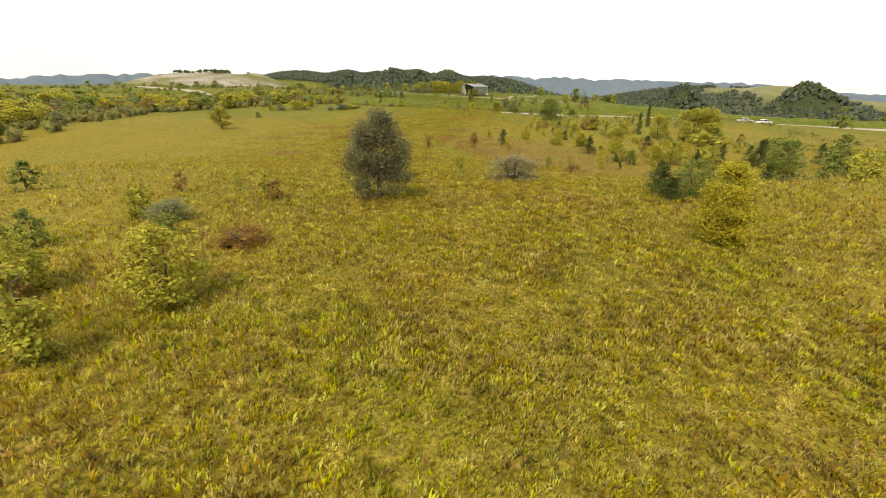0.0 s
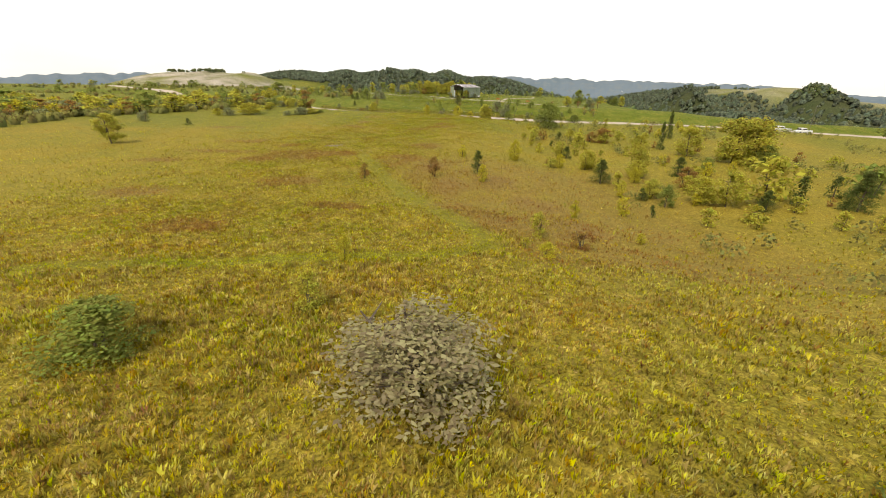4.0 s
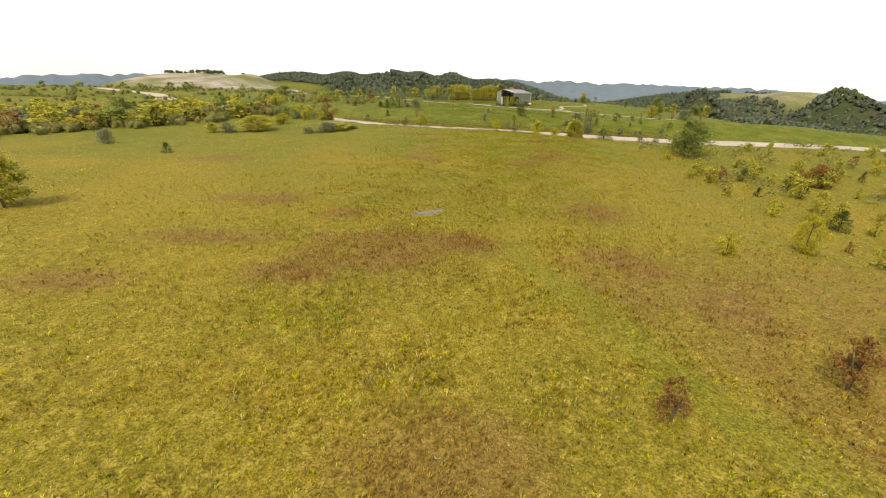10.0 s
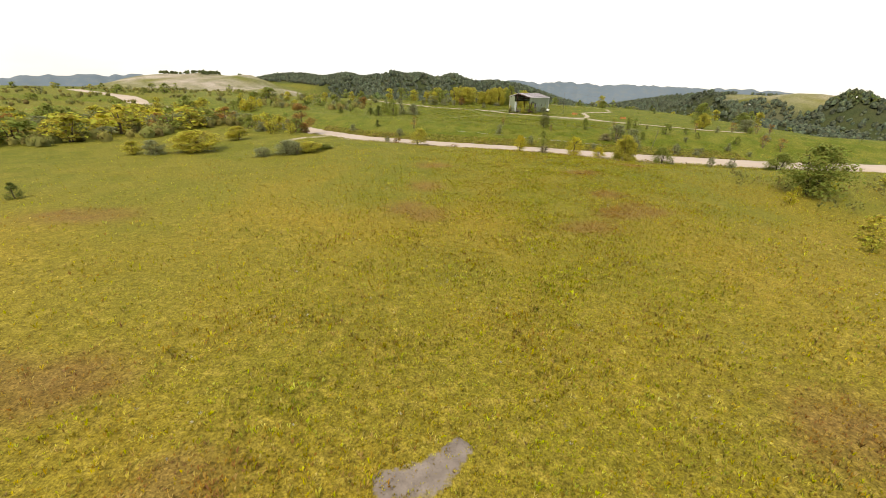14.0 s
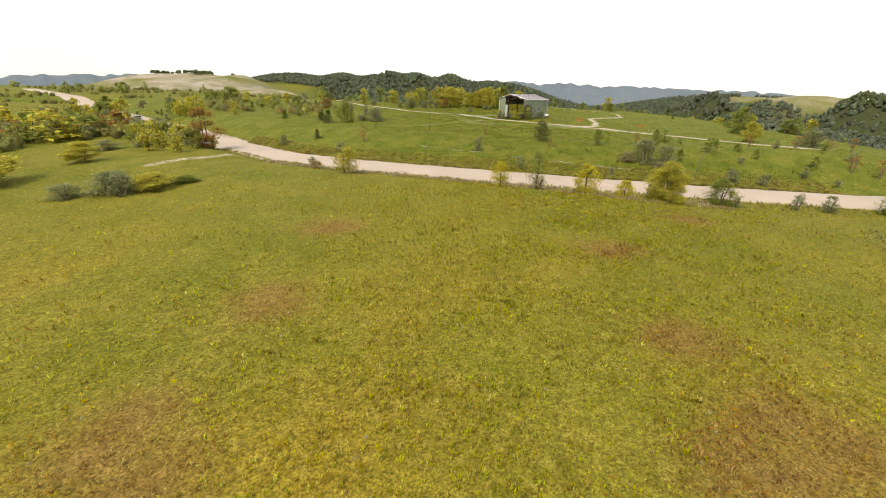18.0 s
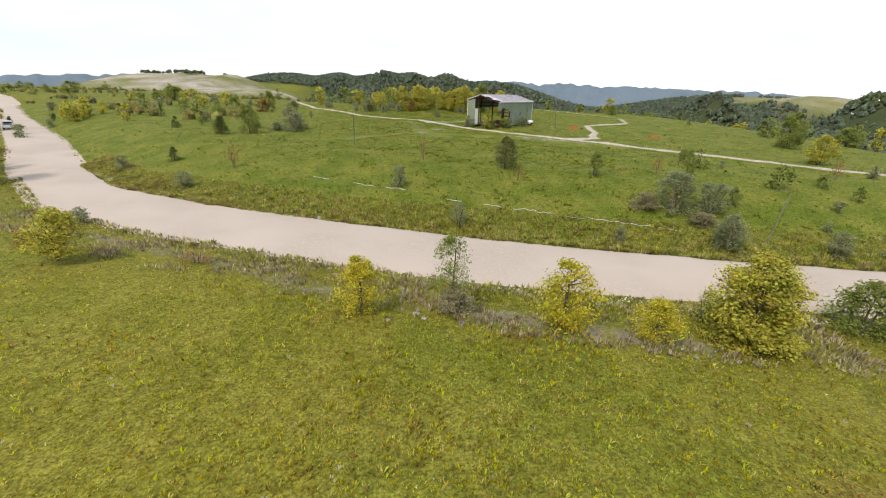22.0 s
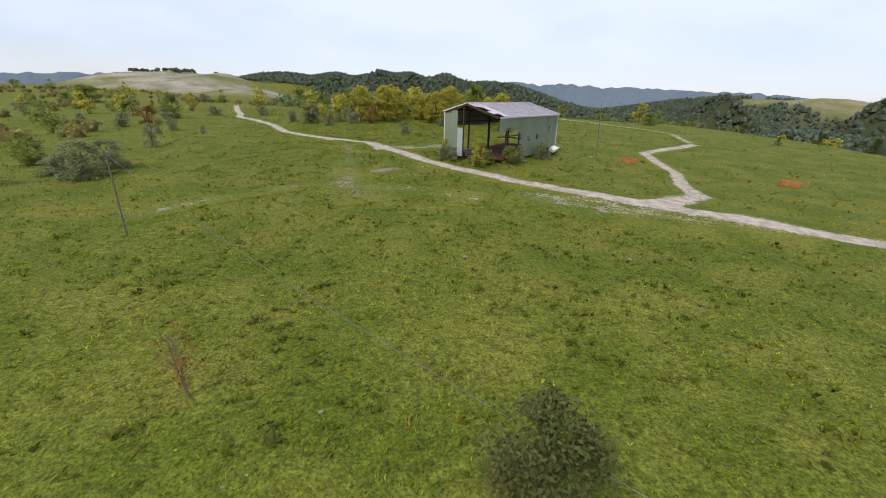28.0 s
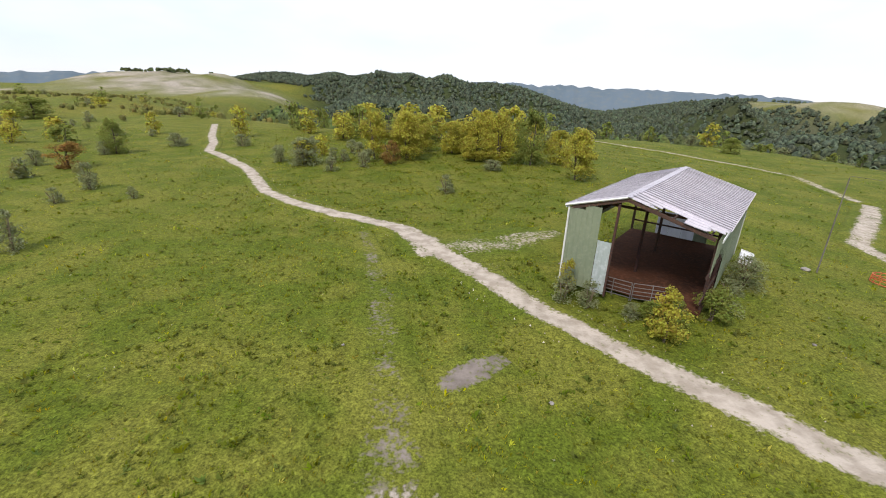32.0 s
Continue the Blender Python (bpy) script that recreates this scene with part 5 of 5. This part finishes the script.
# frames
for y in (0.0, 4.45, 8.9, 13.3):
    for a, b in (((0.1, y, EL - 0.05), (RX, y, RZ - 0.05)), ((RX, y, RZ - 0.05), (BW - 0.1, y, ER - 0.05))):
        bm = bmesh.new()
        d = Vector(b) - Vector(a)
        mm = Matrix.Translation((Vector(a) + Vector(b)) / 2) @ d.to_track_quat("X", "Z").to_matrix().to_4x4()
        bmesh.ops.create_cube(bm, size=1.0, matrix=mm @ Matrix.Diagonal((d.length, 0.09, 0.18, 1)))
        part("rafter", bm, M_RUSTY, barn)
    for x, top in ((0.12, EL), (RX, RZ), (BW - 0.12, ER)):
        if x == RX and y in (0.0, 13.3):
            continue
        part("post", box((0.16, 0.16, top - 0.1), (x, y + (1.7 if y == 0 and x > 5 else 0.1 if y == 0 else -0.1 if y > 13 else 0), (top - 0.1) / 2), bevel=0.015), M_RUSTY, barn)
    if y:
        part("tie_beam", box((BW, 0.08, 0.16), (BW / 2, y, ER - 0.35)), M_RUSTY, barn)
for f in (0.12, 0.32, 0.52, 0.72, 0.92):
    part("purlin", box((0.07, BL, 0.1), (RX + f * (BW - RX), BL / 2, RZ - f * (RZ - ER) + 0.0)), M_RUSTY, barn)
    part("purlin", box((0.07, BL, 0.1), (RX - f * RX, BL / 2, RZ - f * (RZ - EL) + 0.0)), M_RUSTY, barn)
# wall sheets stand upright: width along the wall, length up
def wall_sheet(origin, way, foot, top, label="", material=None, ragged=0.0, width=0.9, seed=0):
    """ragged: how torn the lower end is."""
    up = foot < top
    laid("wall_sheet", sheet(abs(top - foot), width, ribs=3, rise=0.018, ragged=ragged, seed=seed), material or M_CLAD, (origin[0], origin[1], top if ragged else foot), way, (0, 0, -1) if ragged else (0, 0, 1), barn, label)


for i in range(2):
    x0 = 0.02 + i * 0.9
    t0 = EL + (RZ - EL) * x0 / RX - 0.05
    wall_sheet((x0, -0.03), (1, 0, 0), 0.15, t0)
wall_sheet((1.84, -0.01), (1, 0, 0), 0.1, 3.2, "pale grey loose sheet", M_INNER, width=0.8)
part("corner_trim", box((0.09, 0.09, EL - 0.1), (-0.03, -0.05, EL / 2)), M_TRIM, barn, "white corner trim")
part("corner_trim", box((0.09, 0.09, ER - 0.1), (BW + 0.03, BL + 0.05, ER / 2)), M_TRIM, barn, "white corner trim")
for i in range(14):                                   # east wall, torn open near the front
    y0 = 0.05 + i * 0.95
    if i < 5:
        foot = (2.8, 3.3, 3.35, 3.2, 2.6)[i]
        wall_sheet((BW + 0.02, y0 + 0.95), (0, -1, 0), foot - 0.3, ER - 0.05, "torn cladding sheet", ragged=0.7, width=0.95, seed=20 + i)
    elif i in (6, 8):
        wall_sheet((BW + 0.02, y0), (0, 1, 0), 2.35 if i == 6 else 2.5, ER - 0.05, width=0.95)
        wall_sheet((BW + 0.02, y0), (0, 1, 0), 0.1, 1.75 if i == 6 else 1.9, width=0.95)
        wall_sheet((BW + 0.02, y0), (0, 1, 0), 1.74 if i == 6 else 1.89, 2.36 if i == 6 else 2.51, width=0.5)
    elif i == 11:
        wall_sheet((BW + 0.02, y0), (0, 1, 0), 0.1, ER - 0.05, width=0.72)
        wall_sheet((BW + 0.02, y0), (0, 1, 0), 3.3, ER - 0.05, width=0.95)
    else:
        wall_sheet((BW + 0.02, y0), (0, 1, 0), 0.1, ER - 0.05, width=0.95)
for i in range(14):                                   # west wall keeps its upper band alone
    wall_sheet((-0.02, 0.05 + i * 0.95 + 0.95), (0, -1, 0), 3.2 if i else 0.1, EL - 0.05, "upper wall sheet" if i else "", width=0.95)
for i in range(8):                                    # north gable
    x0 = 0.05 + i * 0.91
    top = EL + (RZ - EL) * x0 / RX if x0 < RX - 0.5 else RZ - (RZ - ER) * max(0, x0 + 0.9 - RX) / (BW - RX)
    wall_sheet((x0, BL + 0.03), (1, 0, 0), (0.15 if i in (2, 3, 4, 5) else 2.6), top - 0.12 if i not in (2, 3, 4) else 2.3, "white translucent sheet" if i in (2, 3, 4) else "", M_FIBRE if i in (2, 3, 4) else None, width=0.9)
for z in (1.2, 2.6):
    part("girt", box((0.07, BL, 0.12), (BW - 0.08, BL / 2, z)), M_RUSTY, barn)
    part("girt", box((BW, 0.07, 0.12), (BW / 2, BL - 0.08, z)), M_RUSTY, barn)
part("girt", box((0.07, BL, 0.12), (0.08, BL / 2, 3.6)), M_RUSTY, barn)


part("jamb", box((0.12, 0.12, 5.4), (2.68, 0.0, 2.7), bevel=0.01), M_RUSTY, barn, "rusty brown jamb")


def gate(at, rz, length):
    ob = tagged(new("livestock_gate"), "grey tubular livestock gate closing the barn mouth", "gate", "gates at the barn")
    ob.matrix_world = barn.matrix_world @ pose(*at, 0, 0, rz)
    for z in (0.2, 0.42, 0.64, 0.86, 1.1):
        part("rail", rod((0, 0, z), (length, 0, z), 0.022, None, 6), M_GALV, ob)
    for x in (0.02, length / 2, length - 0.02):
        part("upright", rod((x, 0, 0.02), (x, 0, 1.12), 0.025, None, 6), M_GALV, ob)


gate((2.0, 0.25, 0.02), 4, 2.0)
gate((4.05, 0.4, 0.02), 24, 2.0)


# ---- things round the barn and in the fields ----
def pole_at(x, y, tall, lean=(0, 0), label="weathered wooden utility pole", arm=True, lamp=False):
    ob = tagged(new("utility_pole"), label, "pole", "utility poles")
    z = float(lie(x, y))
    ob.matrix_world = pose(x, y, z)
    part("post", rod((0, 0, -0.4), (lean[0], lean[1], tall), 0.05, 0.035, 8), M_POLE, ob)
    if arm:
        part("insulator", rod((lean[0], lean[1], tall), (lean[0], lean[1], tall + 0.16), 0.05, 0.04, 8), M_WHITE, ob)
    if lamp:
        part("lamp", box((0.5, 0.25, 0.2), (lean[0] + 0.3, lean[1], tall - 0.2), bevel=0.05), M_WHITE, ob)
    return Vector((x + lean[0], y + lean[1], z + tall + 0.1))


def wire(a, b, sag, r=0.012, label="thin overhead wire above the pasture"):
    cu = bpy.data.curves.new("wire", "CURVE")
    cu.dimensions, cu.bevel_depth, cu.bevel_resolution = "3D", r, 1
    sp = cu.splines.new("POLY")
    sp.points.add(24)
    for i in range(25):
        f = i / 24
        p = a.lerp(b, f) - Vector((0, 0, sag * 4 * f * (1 - f)))
        sp.points[i].co = (*p, 1)
    cu.materials.append(M_WIRE)
    tagged(new("wire", cu), label, "wire", "overhead wires")


barn_pole = pole_at(28.7, 245.9, 6.8, (-0.4, -0.2), arm=False)
west_pole = pole_at(-8.5, 214.3, 4.5, (-0.1, 0.1), "thin grey wooden pole in the pasture", False)
east_pole = pole_at(31.4, 183.8, 4.2, (1.2, 0.5), "leaning grey pole beside the road", False)
lamp_pole = pole_at(93.6, 247.8, 7.0, (0, 0), "tall pole with a white lamp", True, True)
wire(east_pole, west_pole, 1.9, 0.009, "slack wire low over the pasture")
wire(barn_pole, lamp_pole, 1.2)
# old white fence tape fallen in the grass
for line in ([(5.0, 189.6), (8.7, 188.5), (12.6, 187.6), (16.0, 186.8), (20.3, 186.0), (24.8, 185.3)], [(-9.6, 196.5), (-4.1, 194.2), (0.9, 192.2)]):
    cu = bpy.data.curves.new("tape", "CURVE")
    cu.dimensions, cu.bevel_depth, cu.bevel_resolution = "3D", 0.022, 1
    q, steps, spline = np.array(line), 160, None
    for i in range(steps + 1):
        f = i / steps * (len(line) - 1)
        if noise.noise(Vector((f * 3.1, 0.6, 2.2))) > 0.3:
            spline = None
            continue
        x, y = float(np.interp(f, range(len(line)), q[:, 0])), float(np.interp(f, range(len(line)), q[:, 1])) + 0.25 * noise.noise(Vector((f * 2.3, 1.7, 0))) + 0.1 * noise.noise(Vector((f * 9, 4.7, 0)))
        if spline is None:
            spline = cu.splines.new("POLY")
        else:
            spline.points.add(1)
        spline.points[-1].co = (x, y, float(lie(x, y)) + 0.09 + 0.1 * noise.noise(Vector((f * 7, 8.7, 0))), 1)
    cu.materials.append(M_TRIM)
    tagged(new("fence_tape", cu), "fallen white fence tape lying in the grass", "fence tape", "fallen fence tape")
pole_at(118.5, 160.0, 8.0, (0, 0), "far utility pole beside the road")


def feeder(x, y, rz, label):
    """A round hay feeder: two hoops and upright bars."""
    ob = tagged(new("hay_feeder"), label, "feeder", "hay feeders")
    ob.matrix_world = pose(x, y, float(lie(x, y)), 3, 4, rz)
    for z in (0.06, 0.3, 0.52):
        bm = bmesh.new()
        for i in range(20):
            a, b = i / 20 * 6.2832, (i + 1) / 20 * 6.2832
            add_rod(bm, (0.85 * math.cos(a), 0.85 * math.sin(a), z), (0.85 * math.cos(b), 0.85 * math.sin(b), z), 0.03, None, 5)
        part("hoop", bm, M_ORANGE, ob)
    for i in range(14):
        a = i / 14 * 6.2832
        part("bar", rod((0.85 * math.cos(a), 0.85 * math.sin(a), 0), (0.85 * math.cos(a), 0.85 * math.sin(a), 0.54), 0.025, None, 5), M_ORANGE, ob)


feeder(32.4, 244.6, 20, "faded orange round hay feeder on the grass")
feeder(45.4, 235.2, 70, "faded orange round hay feeder on the slope")


def stone(x, y, s, label="pale limestone rock lying in the grass", material=None):
    g2 = random.Random(int(x * 31 + y * 17))
    bm = bmesh.new()
    bmesh.ops.create_icosphere(bm, subdivisions=2, radius=s)
    for v in bm.verts:
        v.co *= 1 + 0.35 * (noise.noise(v.co * (2.2 / s) + Vector((x, y, 0))) )
        v.co.z *= 0.45
    me = bpy.data.meshes.new("rock")
    bm.to_mesh(me)
    bm.free()
    me.materials.append(material or M_STONE)
    ob = tagged(new("rock", me), label, "rock", "loose rocks")
    ob.matrix_world = pose(x, y, float(lie(x, y)) + s * 0.2, 0, 0, g2.uniform(0, 360))


stone(20.9, 221.3, 0.28, "white rock on the bare ground by the track")
stone(28.2, 246.3, 0.3)
g3 = random.Random(12)
for _ in range(9):
    x = g3.uniform(2, 27)
    stone(x, 168.4 - 0.06 * (x - 8) + g3.gauss(0, 0.8), g3.uniform(0.08, 0.2), "greyish rock on the road bank")
for _ in range(16):
    x = g3.uniform(-20, 4)
    stone(x, float(road_line(x)) - 5.2 + g3.gauss(0, 0.35), g3.uniform(0.05, 0.15), "small rock at the road edge")
stone(-6.2, 186.5, 0.3, "pale rock at the road edge")
for _ in range(22):
    stone(g3.uniform(-12, 24), g3.uniform(200, 246), g3.uniform(0.05, 0.13), "small pale stone in the pasture")

tub = tagged(new("water_trough"), "white plastic water trough leaning by the barn", "trough")
tub.matrix_world = barn.matrix_world @ pose(BW + 0.8, 11.6, 0.35, 8, 14, 5)
part("basin", box((0.75, 1.5, 0.34), (0, 0, 0.17), bevel=0.06), M_WHITE, tub)
part("rim", (lambda b: ([add_box(b, s, a) for s, a in (((0.83, 0.07, 0.06), (0, 0.74, 0.35)), ((0.83, 0.07, 0.06), (0, -0.74, 0.35)), ((0.07, 1.42, 0.06), (0.38, 0, 0.35)), ((0.07, 1.42, 0.06), (-0.38, 0, 0.35)))], b)[1])(bmesh.new()), M_WHITE, tub)
part("stand", box((0.5, 1.2, 0.36), (0, 0, -0.17)), M_RUSTY, tub)


def pickup(x, y, rz, label):
    ob = tagged(new("pickup_truck"), label, "truck", "parked vehicles")
    ob.matrix_world = pose(x, y, float(lie(x, y)) + 0.1, 0, 0, rz)
    part("body", box((1.9, 5.3, 0.62), (0, 0, 0.75), bevel=0.1), M_WHITE, ob)
    part("cab", box((1.7, 2.0, 0.75), (0, 0.35, 1.4), bevel=0.16), M_WHITE, ob)
    part("windscreen", box((1.5, 0.06, 0.45), (0, 1.36, 1.45)), M_DARK, ob)
    part("rear_window", box((1.4, 0.06, 0.42), (0, -0.66, 1.45)), M_DARK, ob)
    part("side_window", box((0.05, 1.5, 0.4), (0.84, 0.35, 1.46)), M_DARK, ob)
    part("side_window", box((0.05, 1.5, 0.4), (-0.84, 0.35, 1.46)), M_DARK, ob)
    part("bed_floor", box((1.5, 1.9, 0.06), (0, -1.65, 1.06)), M_DARK, ob)
    for sx in (-0.85, 0.85):
        for sy in (-1.6, 1.65):
            wheel = part("wheel", rod((sx - 0.12, sy, 0.4), (sx + 0.12, sy, 0.4), 0.4, None, 14), M_DARK, ob)
            part("rim", rod((sx - 0.13, sy, 0.4), (sx + 0.13, sy, 0.4), 0.22, None, 10), M_GALV, wheel, "grey metal rim")


pickup(112, 163, 80, "white pickup truck parked on the far road")
pickup(119.5, 163.5, 95, "white pickup truck parked on the far road")
pickup(-95.5, 250.5, 45, "white pickup truck on the haul road")

# growth round the barn's mouth
for kind, u, v, tall, wide in (("golden", 6.4, -2.0, 3.0, 2.4), ("olive", 4.5, -0.8, 0.9, 1.5), ("green", 5.5, -0.5, 1.3, 1.9), ("green", 6.5, -0.2, 1.6, 1.7), ("green", 7.9, 1.6, 2.1, 2.3), ("olive", 8.2, 3.4, 2.0, 2.2),
                               ("golden", 0.7, -0.8, 2.5, 1.2), ("olive", 0.9, -1.3, 1.8, 1.9), ("olive", 2.3, -1.2, 1.7, 1.8)):
    at = barn.matrix_world @ Vector((u, v, 0))
    plant(kind, at.x, at.y, tall, wide)
